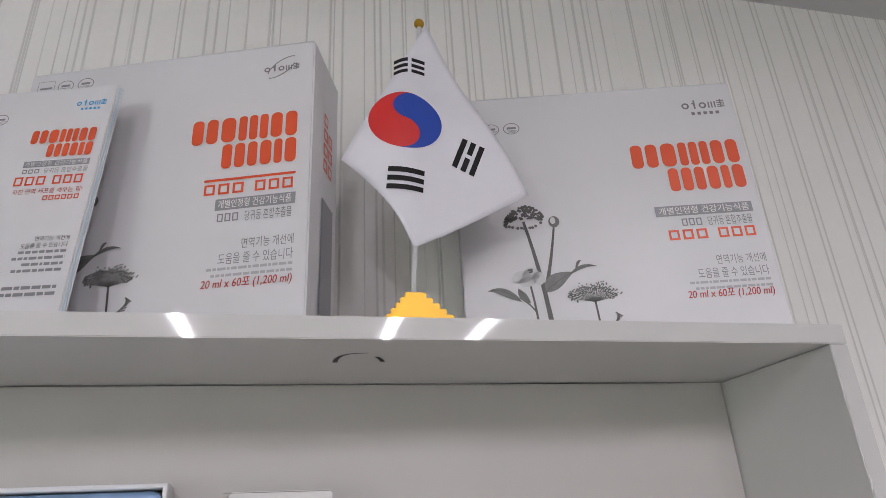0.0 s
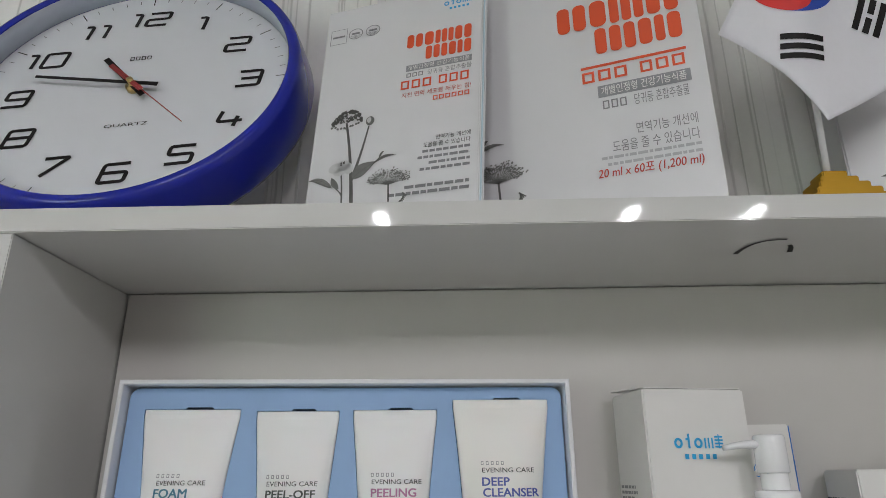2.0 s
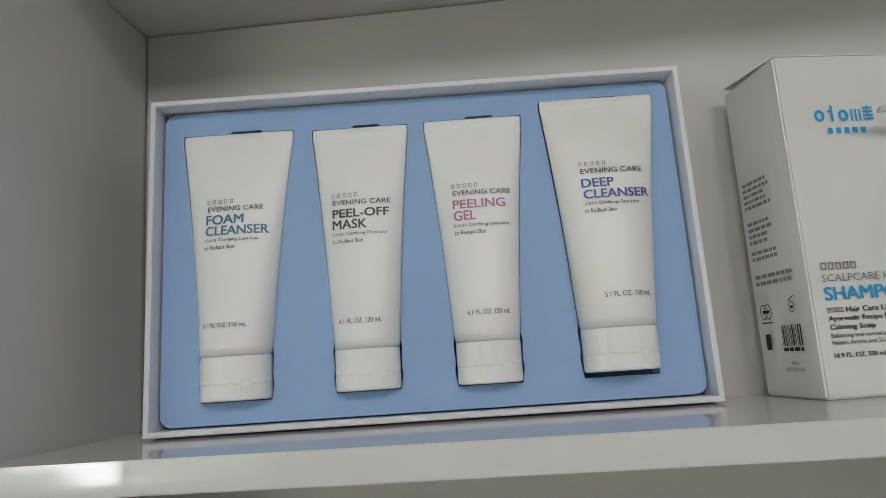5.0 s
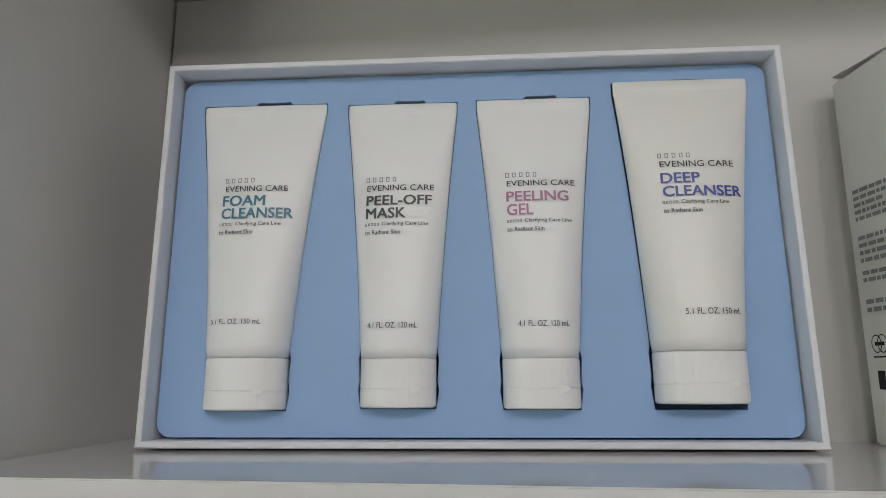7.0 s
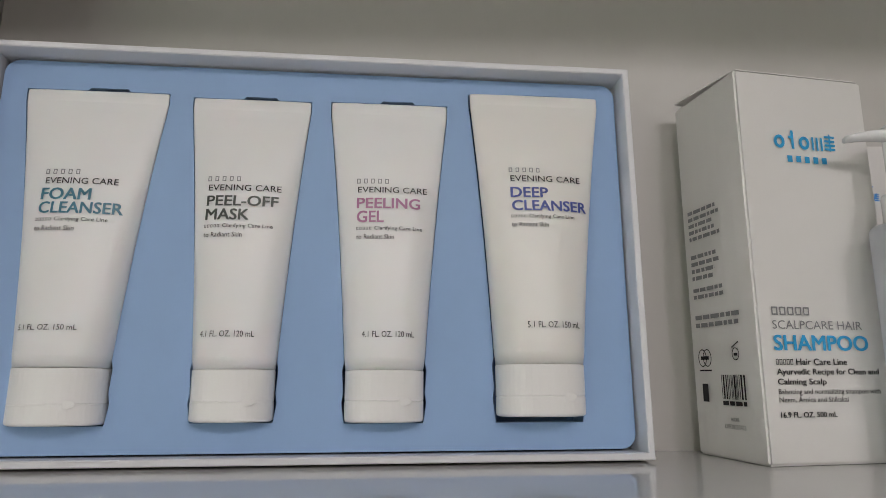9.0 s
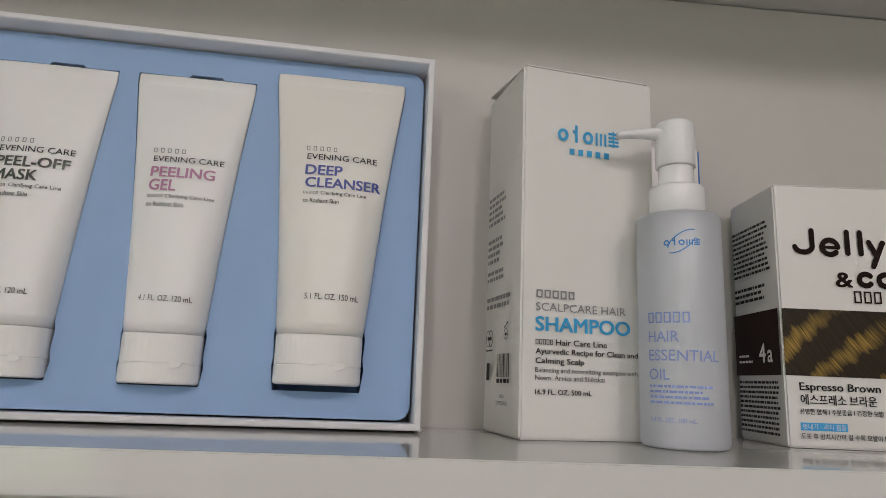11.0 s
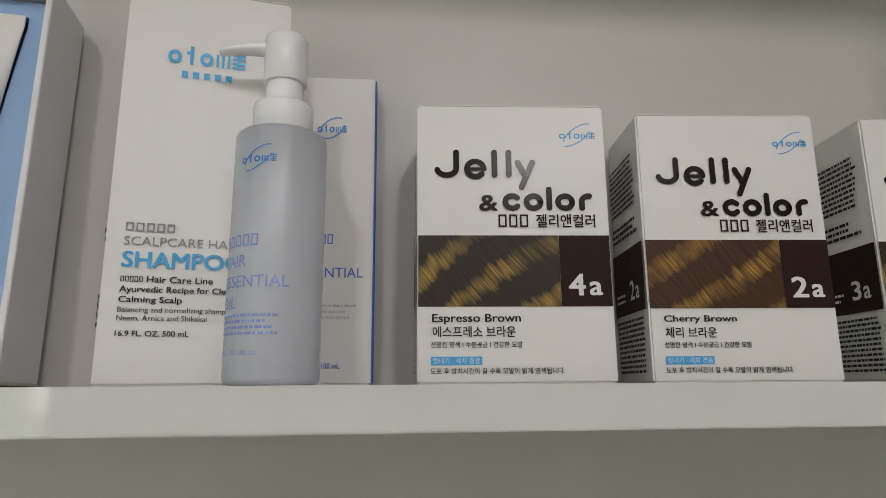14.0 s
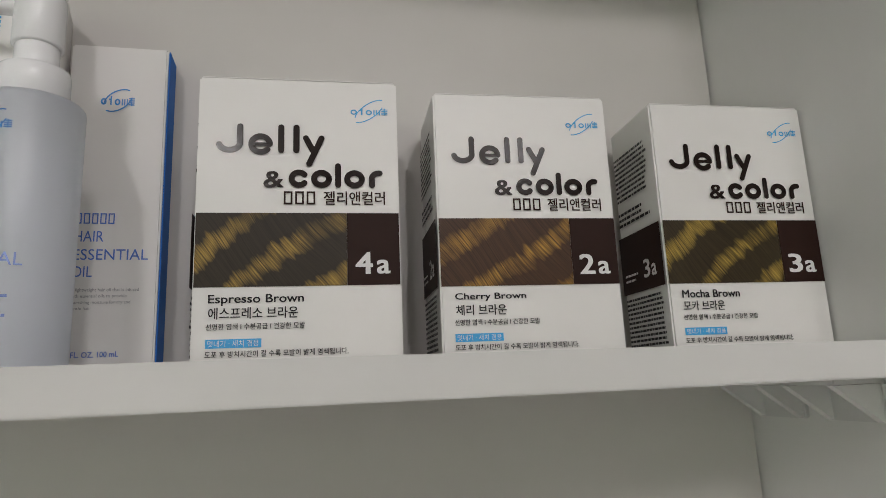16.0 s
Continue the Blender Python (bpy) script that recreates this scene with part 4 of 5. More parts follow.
def dye_carton(x, y, turn, number, shade, korean, hair, said, k):
    c = thing("hair_dye_carton", pose(x, y, SH1 + 0.0003, 0, 0, turn), f"white and dark brown hair dye carton, {said} shade", "carton", "hair dye cartons")
    part("body", carton_body(JW, JD, JH, 0.0010, 0.0008), CARD2, c)
    part("top_flap", boxes((0.0015, JW - 0.0015, 0.0008, JD - 0.001, JH + 0.0002, JH + 0.0008), bevel=0.0002), CARD2, c)
    part("brown_band", rects((0.0758, JW - 0.0006, 0.0395, 0.0776), y=-0.0003), BROWNBAND, c, "dark brown printed band")
    part("hair_picture", rects((0.0006, 0.0757, 0.0395, 0.0776), y=-0.0003), hair, c, "printed picture of glossy waved hair")
    jelly = ([(40, 50), (40, 18)] + arc(22, 18, 18, 13, -8, -168), arc(76, 17, 16, 15, 2, 318), [(112, 6), (112, 50)], [(139, 6), (139, 50)], [(156, 30), (170, 3)], [(184, 30), (162, -19)])
    jelly_bm = rounded_letters(jelly, 0.0096, 0.1098, 0.000290, 11.0)
    stroke(jelly_bm, [(0.0096 + 0.000290 * a, 0.1098 + 0.000290 * 16.5) for a in (62, 90)], 0.0019, y=-0.0009)
    part("title_lettering", jelly_bm, GLOSSBROWN, c, "glossy dark brown rounded lettering")
    colour = (arc(18.5, 17, 13, 12, 42, 318), arc(59, 17, 13.5, 12, 0, 360), [(89, 5.5), (89, 42)], arc(119, 17, 13.5, 12, 0, 360), [(151, 5.5), (151, 18)] + arc(164, 18, 13, 11, 178, 82))
    part("title_lettering", rounded_letters(colour, 0.0460, 0.0912, 0.000286, 11.0), GLOSSBROWN, c, "glossy dark brown rounded lettering")
    part("title_lettering", lettering("&", 0.0337, 0.0432, 0.0912, 0.0998, bold=0.022, y=-0.0005), GLOSSBROWN, c)
    part("maker_mark", mark_logo(bmesh.new(), 0.0784, 0.0984, 0.1268, 0.1428), CYANINK, c, "blue maker's mark of plain shapes")
    bm = blocks(bmesh.new(), 0.0436, 0.0610, 0.0822, 0.0892, 3, 9)
    words(bm, "젤리앤컬러", 0.0640, 0.0958, 0.0820, 0.0893, bold=0.012)
    part("lettering", bm, BROWNBAND, c)
    bm = lettering(number, 0.0803, 0.0885, 0.0454, 0.0565, bold=0.022, y=-0.0006)
    words(bm, "a", 0.0912, 0.0975, 0.0454, 0.0524, bold=0.022, y=-0.0006)
    part("shade_number", bm, WHITEINK, c)
    wide = {"4": 0.0539, "2": 0.0475, "3": 0.0445}[number]
    kw = {"4": 0.0511, "2": 0.0360, "3": 0.0340}[number]
    bm = lettering(shade, 0.0079, wide, 0.0302 if "p" in shade else 0.0312, 0.0357, bold=0.015)
    words(bm, korean, 0.0081, kw, 0.0236, 0.0293, bold=0.01)
    words(bm, "선명한 염색 I 수분공급 I 건강한 모발", 0.0071, 0.0545, 0.0183, 0.0214, bold=0.008)
    words(bm, "도포 후 방치시간이 길 수록 모발이 밝게 염색됩니다.", 0.0070, 0.0758, 0.0049, 0.0081, bold=0.008)
    part("small_lettering", bm, DARK, c)
    tag = part("blue_tag", rects((0.0071, 0.0335, 0.0095, 0.0138)), TAGBLUE, c)
    part("tag_lettering", lettering("멋내기 · 새치 겸용", 0.0082, 0.0324, 0.0101, 0.0132, y=-0.0007), WHITEINK, tag)
    bm = small_print(0.004, 0.050, 0.100, 0.132, lines=10, seed=40 + k, ragged=0.12, fill=0.5)
    dashes(bm, 0.004, 0.050, 0.083, 0.094, lines=3, seed=50 + k, ragged=0.3, fill=0.5)
    dashes(bm, 0.004, 0.052, 0.004, 0.036, lines=11, seed=60 + k, ragged=0.06, fill=0.5)
    on_left("small_print", bm, DARK, c, JD)
    on_left("brown_band", rects((0.0008, JD - 0.0006, 0.0395, 0.0776), y=-0.0004), BROWNBAND, c, JD)
    bm = lettering(number, 0.0320, 0.0395, 0.0470, 0.0580, bold=0.02, y=-0.0007)
    words(bm, "a", 0.0420, 0.0475, 0.0470, 0.0540, bold=0.02, y=-0.0007)
    dashes(bm, 0.006, 0.024, 0.045, 0.052, lines=2, seed=70 + k, y=-0.0007, fill=0.4)
    on_left("shade_number", bm, WHITEINK, c, JD)
    return c


for k, row in enumerate(DYES):
    dye_carton(*row, k)


# ---------------------------------------------------------------- upper board: supplement cartons, leaflet, flag, clock
def flowers(bm_stem, bm_leaf, bm_petal, bm_fine, s, ox, oz, seed, y=-0.0006):
    """Botanical print: an umbel, a bud, a pale bloom, leaves and a fine seed head. s scales, (ox, oz) is the foot."""
    rnd = random.Random(seed)

    def P(a, b):
        return ox + s * a, oz + s * b

    stroke(bm_stem, [P(*p) for p in bend((0.062, -0.01), (0.058, 0.05), (0.045, 0.108))], 0.0048 * s, y, 0.0026 * s)
    stroke(bm_stem, [P(*p) for p in bend((0.058, 0.036), (0.066, 0.06), (0.073, 0.100))], 0.0040 * s, y, 0.0018 * s)
    stroke(bm_stem, [P(*p) for p in bend((0.050, -0.01), (0.049, 0.02), (0.045, 0.045))], 0.0022 * s, y, 0.0018 * s)
    stroke(bm_stem, [P(*p) for p in bend((0.049, 0.016), (0.044, 0.026), (0.034, 0.032))], 0.0014 * s, y)
    stroke(bm_stem, [P(*p) for p in bend((0.104, -0.012), (0.103, 0.008), (0.1015, 0.026))], 0.0018 * s, y)
    for k in range(150):      # umbel made of many small florets
        a = rnd.uniform(-1, 1)
        top = 0.124 - 0.012 * a * a
        px, pz = 0.0455 + 0.0185 * a, top - rnd.random() ** 1.5 * 0.016 * (1 - 0.55 * abs(a)) + 0.002 * a
        q = P(px, pz)
        disc(bm_stem if k % 3 else bm_leaf, q[0], q[1], s * rnd.uniform(0.0010, 0.0019), s * rnd.uniform(0.0010, 0.0019), y - 0.0001 - 0.0001 * (k % 3), 6, rnd.random())
    for k in range(10):
        q = P(0.028 + 0.0036 * k + rnd.uniform(-0.001, 0.001), 0.1055 - 0.004 * math.sin(k * 0.35) + rnd.uniform(-0.002, 0.001))
        disc(bm_leaf, q[0], q[1], s * 0.0016, s * 0.0016, y - 0.0002, 6)
    disc(bm_leaf, *P(0.0738, 0.106), 0.0052 * s, 0.0058 * s, y - 0.0001, 16)
    disc(bm_petal, *P(0.0728, 0.1070), 0.0026 * s, 0.0036 * s, y - 0.0003, 12)
    for a, b, rx, rz, tn in ((0.038, 0.052, 0.009, 0.006, 0.2), (0.047, 0.054, 0.008, 0.0065, -0.2), (0.053, 0.050, 0.006, 0.007, 0.4), (0.043, 0.047, 0.008, 0.005, 0.1)):
        disc(bm_petal, *P(a, b), rx * s, rz * s, y - 0.0001, 18, tn)
    for k in range(8):
        disc(bm_stem, *P(0.0435 + 0.0045 * rnd.random(), 0.0545 + 0.004 * rnd.random()), 0.0011 * s, 0.0009 * s, y - 0.0003, 6)

    def leaf(p0, p1, p2, w):
        mid = bend(p0, p1, p2, 10)
        row = [P(a, b) for a, b in mid]
        up, dn = [], []
        for k, (a, b) in enumerate(row):
            g = w * s * math.sin(math.pi * (k / 10) ** 0.8)
            p, q = row[max(0, k - 1)], row[min(10, k + 1)]
            ln = math.hypot(q[0] - p[0], q[1] - p[1])
            up.append((a - (q[1] - p[1]) / ln * g, b + (q[0] - p[0]) / ln * g))
            dn.append((a + (q[1] - p[1]) / ln * g * 0.7, b - (q[0] - p[0]) / ln * g * 0.7))
        for k in range(10):
            vs = [bm_leaf.verts.new((c[0], y - 0.0001, c[1])) for c in (up[k], dn[k], dn[k + 1], up[k + 1])]
            try:
                bm_leaf.faces.new(vs)
            except ValueError:
                pass
        stroke(bm_stem, row, 0.0005 * s, y - 0.0003)

    leaf((0.036, 0.028), (0.020, 0.044), (0.006, 0.040), 0.0042)
    leaf((0.044, 0.026), (0.036, 0.036), (0.034, 0.041), 0.0040)
    leaf((0.059, 0.036), (0.068, 0.046), (0.086, 0.054), 0.0085)
    leaf((0.082, 0.051), (0.095, 0.062), (0.108, 0.058), 0.0022)
    leaf((0.088, 0.056), (0.092, 0.066), (0.094, 0.064), 0.0016)
    # fine seed head
    for k in range(22):
        a = radians(18 + 144 * k / 21)
        ln = 0.021 + 0.006 * rnd.random()
        p0, p1 = (0.1015, 0.024), (0.1015 + ln * math.cos(a), 0.024 + ln * 0.72 * math.sin(a))
        stroke(bm_fine, [P(*p0), P(*p1)], 0.0006 * s, y)
        for j in range(7):
            t = 0.65 + 0.4 * rnd.random()
            q = P(p0[0] + (p1[0] - p0[0]) * t + rnd.uniform(-0.003, 0.003), p0[1] + (p1[1] - p0[1]) * t + rnd.uniform(-0.003, 0.003))
            disc(bm_fine, q[0], q[1], 0.0009 * s, 0.0007 * s, y - 0.0001, 6, rnd.random())
    for k in range(9):
        a = radians(10 + 16 * k)
        stroke(bm_fine, [P(0.112 + 0.0015 * k, 0.001 + 0.001 * k), P(0.112 + 0.0015 * k + 0.008 * math.cos(a), 0.001 + 0.001 * k + 0.006 * math.sin(a))], 0.0011 * s, y)


def printed_front(owner, s, ox, oz, seed):
    """The botanical picture on the front of the supplement packs."""
    st, lf, pt, fn = bmesh.new(), bmesh.new(), bmesh.new(), bmesh.new()
    flowers(st, lf, pt, fn, s, ox, oz, seed)
    pic = part("flower_picture", lf, LEAFP, owner, "grey printed botanical flowers", kind="stuff")
    part("stem_print", st, STEM, pic, kind="stuff")
    part("petal_print", pt, PETAL, pic, kind="stuff")
    part("seed_head_print", fn, LEAFP, pic, kind="stuff")


def name_blocks(owner, x0, x1, z0, z1):
    """The product name in orange-red: two rows of plain rounded blocks, the second shorter and set to the right."""
    w, h = x1 - x0, z1 - z0
    rows = ((0.0, 1.0, 0.51, 1.0, (1, 1, 1.25, 0.72, 0.72, 0.72, 1, 1)), (0.30, 1.0, 0.0, 0.47, (1, 1, 0.95, 1.1, 0.8, 1.1)))
    for a0, a1, c0, c1, parts in rows:
        unit = (a1 - a0) * w / sum(parts)
        x = x0 + a0 * w
        for k in parts:
            a, b, c, d = x + unit * k * 0.11, x + unit * k * 0.89, z0 + c0 * h, z0 + c1 * h
            x += unit * k
            r = min((b - a) * 0.42, (d - c) * 0.3)
            pts = []
            for cx, cz, t0 in ((b - r, d - r, 0), (a + r, d - r, 90), (a + r, c + r, 180), (b - r, c + r, 270)):
                pts += [(cx + r * math.cos(radians(t0 + 22.5 * q)), cz + r * math.sin(radians(t0 + 22.5 * q))) for q in range(5)]
            bm = bmesh.new()
            poly(bm, pts, -0.0006)
            part("name_block", bm, RED, owner)


def supplement_carton(m, w, d, h, ruled, logo_ink, orbit, label):
    c = thing("supplement_carton", m, label, "carton", "supplement cartons")
    part("body", carton_body(w, d, h, 0.0014, 0.0012), CARD, c)
    part("lid_flap", boxes((0.002, w - 0.002, 0.001, d - 0.002, h + 0.0002, h + 0.001), bevel=0.0003), CARD, c)
    printed_front(c, w / 0.2860, w * 0.055, 0.002 + h * 0.055, 3)
    X = lambda f: w * f
    Z = lambda f: h * f
    if ruled:
        name_blocks(c, X(0.606), X(0.957), Z(0.522), Z(0.716))
        part("maker_mark", mark_logo(bmesh.new(), X(0.832), X(0.950), Z(0.848), Z(0.956), orbit=True), logo_ink, c)
        part("rule", rects((X(0.668), X(0.954), Z(0.477), Z(0.486))), RED, c)
        kz, tz, t1, vz, left = 0.425, 0.372, 0.236, 0.106, 0.69
    else:
        name_blocks(c, X(0.600), X(0.976), Z(0.545), Z(0.746))
        part("maker_mark", mark_logo(bmesh.new(), X(0.816), X(0.967), Z(0.862), Z(0.928), orbit=False), logo_ink, c)
        kz, tz, t1, vz, left = 0.352, 0.448, 0.258, 0.134, 0.70
    r = 0.957 if ruled else 0.968
    for a, b, q in ((left - 0.02, left + 0.115, 7), (left + 0.14, r, 8)):
        part("name_bar", blocks(bmesh.new(), X(a), X(b), Z(kz + 0.004), Z(kz + 0.042), 3, q), RED, c)
    tag = part("grey_tag", rects((X(left + 0.02 if ruled else 0.65), X(r), Z(tz), Z(tz + 0.040))), TAG, c)
    part("tag_lettering", lettering("개별인정형 건강기능식품", X(left + 0.03 if ruled else 0.662), X(r - 0.012), Z(tz + 0.006), Z(tz + 0.035), y=-0.0008, bold=0.01), WHITEINK, tag)
    part("name_bar", blocks(bmesh.new(), X(left + 0.03), X(left + 0.10), Z(tz - 0.040), Z(tz - 0.012), 3, 5), GREY, c)
    part("lettering", lettering("당귀등 혼합추출물", X(left + 0.115), X(r - 0.01), Z(tz - 0.044), Z(tz - 0.008)), GREY, c)
    part("lettering", lettering("면역기능 개선에", X(r - 0.155), X(r), Z(t1), Z(t1 + 0.034)), GREY, c)
    part("lettering", lettering("도움을 줄 수 있습니다", X(r - 0.222), X(r), Z(t1 - 0.048), Z(t1 - 0.012)), GREY, c)
    part("small_print", small_print(X(r - 0.28), X(r), Z(t1 - 0.100), Z(t1 - 0.058), lines=2, seed=9, right=True, ragged=0.2, fill=0.42), LGREY, c)
    part("volume_lettering", lettering("20 ml x 60포 (1,200 ml)", X(left), X(r), Z(vz), Z(vz + 0.036), lean=0.15, bold=0.008), DEEPRED, c)
    for k in range(3):
        bm = bmesh.new()
        cx, cz = X(0.062 + 0.072 * k), Z(0.935 if ruled else 0.858)
        if k:
            seal(bm, cx, cz, X(0.029))
        else:
            stroke(bm, [(cx - X(0.03), cz - Z(0.03)), (cx + X(0.03), cz - Z(0.03)), (cx + X(0.03), cz + Z(0.03)), (cx - X(0.03), cz + Z(0.03)), (cx - X(0.03), cz - Z(0.03))], X(0.002))
            rect(bm, cx - X(0.022), cx + X(0.022), cz - Z(0.004), cz + Z(0.004))
        part("seal", bm, GREY, c)
    return c


TOP = TB1 + 0.0003
HLW, HLD, HLH = 0.2854, 0.0790, 0.2720
ang = -19.2
hl_x, hl_y = 0.5080 - HLW * math.cos(radians(ang)), 0.0060 - HLW * math.sin(radians(ang))
hl = supplement_carton(pose(hl_x, hl_y, TOP, 0, 0, ang), HLW, HLD, HLH, True, SILVER, True, "white supplement carton with orange-red name and grey flowers")
# prints on the visible right side of this carton
side = bmesh.new()
blocks(side, 0.150, 0.215, 0.030, 0.042, 4, 5)
blocks(side, 0.150, 0.200, 0.044, 0.056, 3, 6)
for v in side.verts:
    v.co = (0.0, v.co.z, v.co.x)
sp = part("side_name_blocks", side, RED, hl)
sp.matrix_local = Matrix.Translation((HLW + 0.0016, 0, 0))
side = bmesh.new()
for v in dashes(side, 0.012, 0.120, 0.028, 0.062, lines=1, seed=4, fill=1.0, ragged=0, char=30).verts:
    v.co = (0.0, v.co.z, v.co.x)
sp = part("side_grey_panel", side, TAG, hl)
sp.matrix_local = Matrix.Translation((HLW + 0.0016, 0, 0))

HRW, HRD, HRH = 0.3180, 0.0560, 0.2980
ang = -15.0
supplement_carton(pose(0.9730 - HRW * math.cos(radians(ang)), 0.0330 - HRW * math.sin(radians(ang)), TOP, 0, 0, ang), HRW, HRD, HRH, False, SILVER, False, "large white supplement carton, plain name and grey flowers")

# leaflet standing in front of the carton
LW, LH = 0.1465, 0.2180
leaf_m = Matrix.Translation((0.1900, 0.0625, TOP + 0.0046)) @ Euler((radians(-3.0), radians(1.8), radians(-17.5))).to_matrix().to_4x4()
leaflet = thing("leaflet", leaf_m, "stapled white product leaflet leaning on a carton", "leaflet")
for k in range(4):
    g = 0.0011 * k
    part("page", boxes((0.0004 * k, LW + 0.0012 * k, g, g + 0.0005, 0, LH - 0.0006 * k), bevel=0.0001, seg=1), CARD if k != 2 else mat("pale_blue_page", (0.55, 0.68, 0.76), 0.5), leaflet)
printed_front(leaflet, 0.76, -0.004, 0.012, 5)
name_blocks(leaflet, LW * 0.545, LW * 0.950, LH * 0.665, LH * 0.795)
part("maker_mark", mark_logo(bmesh.new(), LW * 0.77, LW * 0.955, LH * 0.885, LH * 0.935, orbit=False), CYANINK, leaflet)
tag = part("grey_tag", rects((LW * 0.555, LW * 0.950, LH * 0.622, LH * 0.650)), TAG, leaflet)
part("tag_lettering", lettering("개별인정형 건강기능식품", LW * 0.565, LW * 0.940, LH * 0.626, LH * 0.646, y=-0.0008), WHITEINK, tag)
part("name_bar", blocks(bmesh.new(), LW * 0.560, LW * 0.670, LH * 0.594, LH * 0.613, 3, 5), GREY, leaflet)
part("lettering", lettering("당귀등 혼합추출물", LW * 0.690, LW * 0.950, LH * 0.592, LH * 0.615), GREY, leaflet)
for a, b in ((0.530, 0.730), (0.760, 0.950)):
    part("name_bar", blocks(bmesh.new(), LW * a, LW * b, LH * 0.541, LH * 0.580, 3, 7), RED, leaflet)
part("slogan_lettering", lettering("지친 면역 세포를 깨우는 힘!", LW * 0.540, LW * 0.950, LH * 0.502, LH * 0.525), DEEPRED, leaflet)
part("name_bar", blocks(bmesh.new(), LW * 0.730, LW * 0.950, LH * 0.472, LH * 0.492, 6, 8), RED, leaflet)
part("lettering", lettering("면역기능 개선에", LW * 0.76, LW * 0.955, LH * 0.300, LH * 0.320), DARK, leaflet)
part("lettering", lettering("도움을 줄 수 있습니다", LW * 0.69, LW * 0.955, LH * 0.272, LH * 0.293), DARK, leaflet)
bm = small_print(LW * 0.66, LW * 0.955, LH * 0.165, LH * 0.262, lines=4, seed=16, right=True, ragged=0.25, fill=0.45)
dashes(bm, LW * 0.50, LW * 0.955, LH * 0.075, LH * 0.125, lines=2, seed=17, right=True, ragged=0.4, fill=0.5)
part("small_print", bm, GREY, leaflet)
for k in range(3):
    bm = bmesh.new()
    cx, cz = LW * (0.085 + 0.115 * k), LH * 0.862
    if k:
        seal(bm, cx, cz, LW * 0.048)
    else:
        stroke(bm, [(cx - 0.008, cz - 0.008), (cx + 0.008, cz - 0.008), (cx + 0.008, cz + 0.008), (cx - 0.008, cz + 0.008), (cx - 0.008, cz - 0.008)], 0.0006)
        rect(bm, cx - 0.006, cx + 0.006, cz - 0.001, cz + 0.001)
    part("seal", bm, GREY, leaflet)

# ---------------------------------------------------------------- table flag
flag = thing("table_flag", pose(0.5998, 0.0390, TOP), "white paper table flag on a gold stepped stand", "flag")
for k in range(5):
    hw = 0.0282 - 0.0047 * k
    part("stand_step", boxes((-hw, hw, -hw, hw, 0.0064 * k, 0.0064 * (k + 1) - 0.0002), bevel=0.0009), GOLD, flag)
lean = Vector((0.0157, 0.0, 0.338)) - Vector((0, 0, 0.034))
bm = lathe([(0.0026, 0.0), (0.0026, 0.301)], 16)
pole = part("pole", bm, PUMPM, flag, "white plastic pole", smooth=True)
pole.matrix_local = Matrix.Translation((0, 0, 0.0316)) @ Vector((0, 0, 1)).rotation_difference(lean.normalized()).to_matrix().to_4x4()
bm = bmesh.new()
bmesh.ops.create_uvsphere(bm, u_segments=20, v_segments=12, radius=0.0054)
bmesh.ops.translate(bm, verts=bm.verts, vec=(0.0155, 0, 0.3378))
part("finial", bm, GOLD, flag, "small gold ball finial", smooth=True)
FX, FZ = 0.6055, TOP


def flag_depth(x, z):
    """Depth of the cloth at a spot of the flag: bulged forward, its left corner curling back round the pole."""
    u = x - 0.004
    d = -0.0085 - 0.010 * math.exp(-((u + 0.01) / 0.03) ** 2)
    if u < -0.022:
        d += 5.0 * (u + 0.022) ** 2
    if u > 0.03:
        d += 0.9 * (u - 0.03) ** 2
    return d - 0.004 * math.sin(z * 42.0)


def cloth(bm, pts, off):
    vs = [bm.verts.new((a, flag_depth(a, b) - off, b)) for a, b in pts]
    f = bm.faces.new(vs)
    f.normal_update()
    if f.normal.y > 0:
        f.normal_flip()


T, L, B, R = (0.0195, 0.3212), (-0.0640, 0.1640), (-0.0020, 0.0690), (0.1165, 0.1380)
N = 28
bm = bmesh.new()
grid = []
for i in range(N + 1):
    row = []
    for j in range(N + 1):
        u, v = i / N, j / N
        x = (1 - u) * (1 - v) * T[0] + (1 - u) * v * L[0] + u * v * B[0] + u * (1 - v) * R[0]
        z = (1 - u) * (1 - v) * T[1] + (1 - u) * v * L[1] + u * v * B[1] + u * (1 - v) * R[1]
        x += 0.010 * math.sin(math.pi * u) * v * v
        row.append(bm.verts.new((x, flag_depth(x, z), z)))
    grid.append(row)
for i in range(N):
    for j in range(N):
        bm.faces.new((grid[i][j], grid[i][j + 1], grid[i + 1][j + 1], grid[i + 1][j]))
r = bmesh.ops.extrude_face_region(bm, geom=bm.faces[:], use_keep_orig=True)
bmesh.ops.translate(bm, verts=[v for v in r["geom"] if isinstance(v, bmesh.types.BMVert)], vec=(0, 0.0004, 0))
cloth_ob = part("cloth", bm, FLAGM, flag, smooth=True)

CX, CZ, RX, RZ, TILT = -0.0050, 0.2015, 0.0352, 0.0330, radians(-18)


def spot(a, b):
    """A place of the round emblem, in units of its radius."""
    c, s = math.cos(TILT), math.sin(TILT)
    x, z = RX * (c * a - s * b), RZ * (s * a + c * b)
    return CX + x, CZ + z


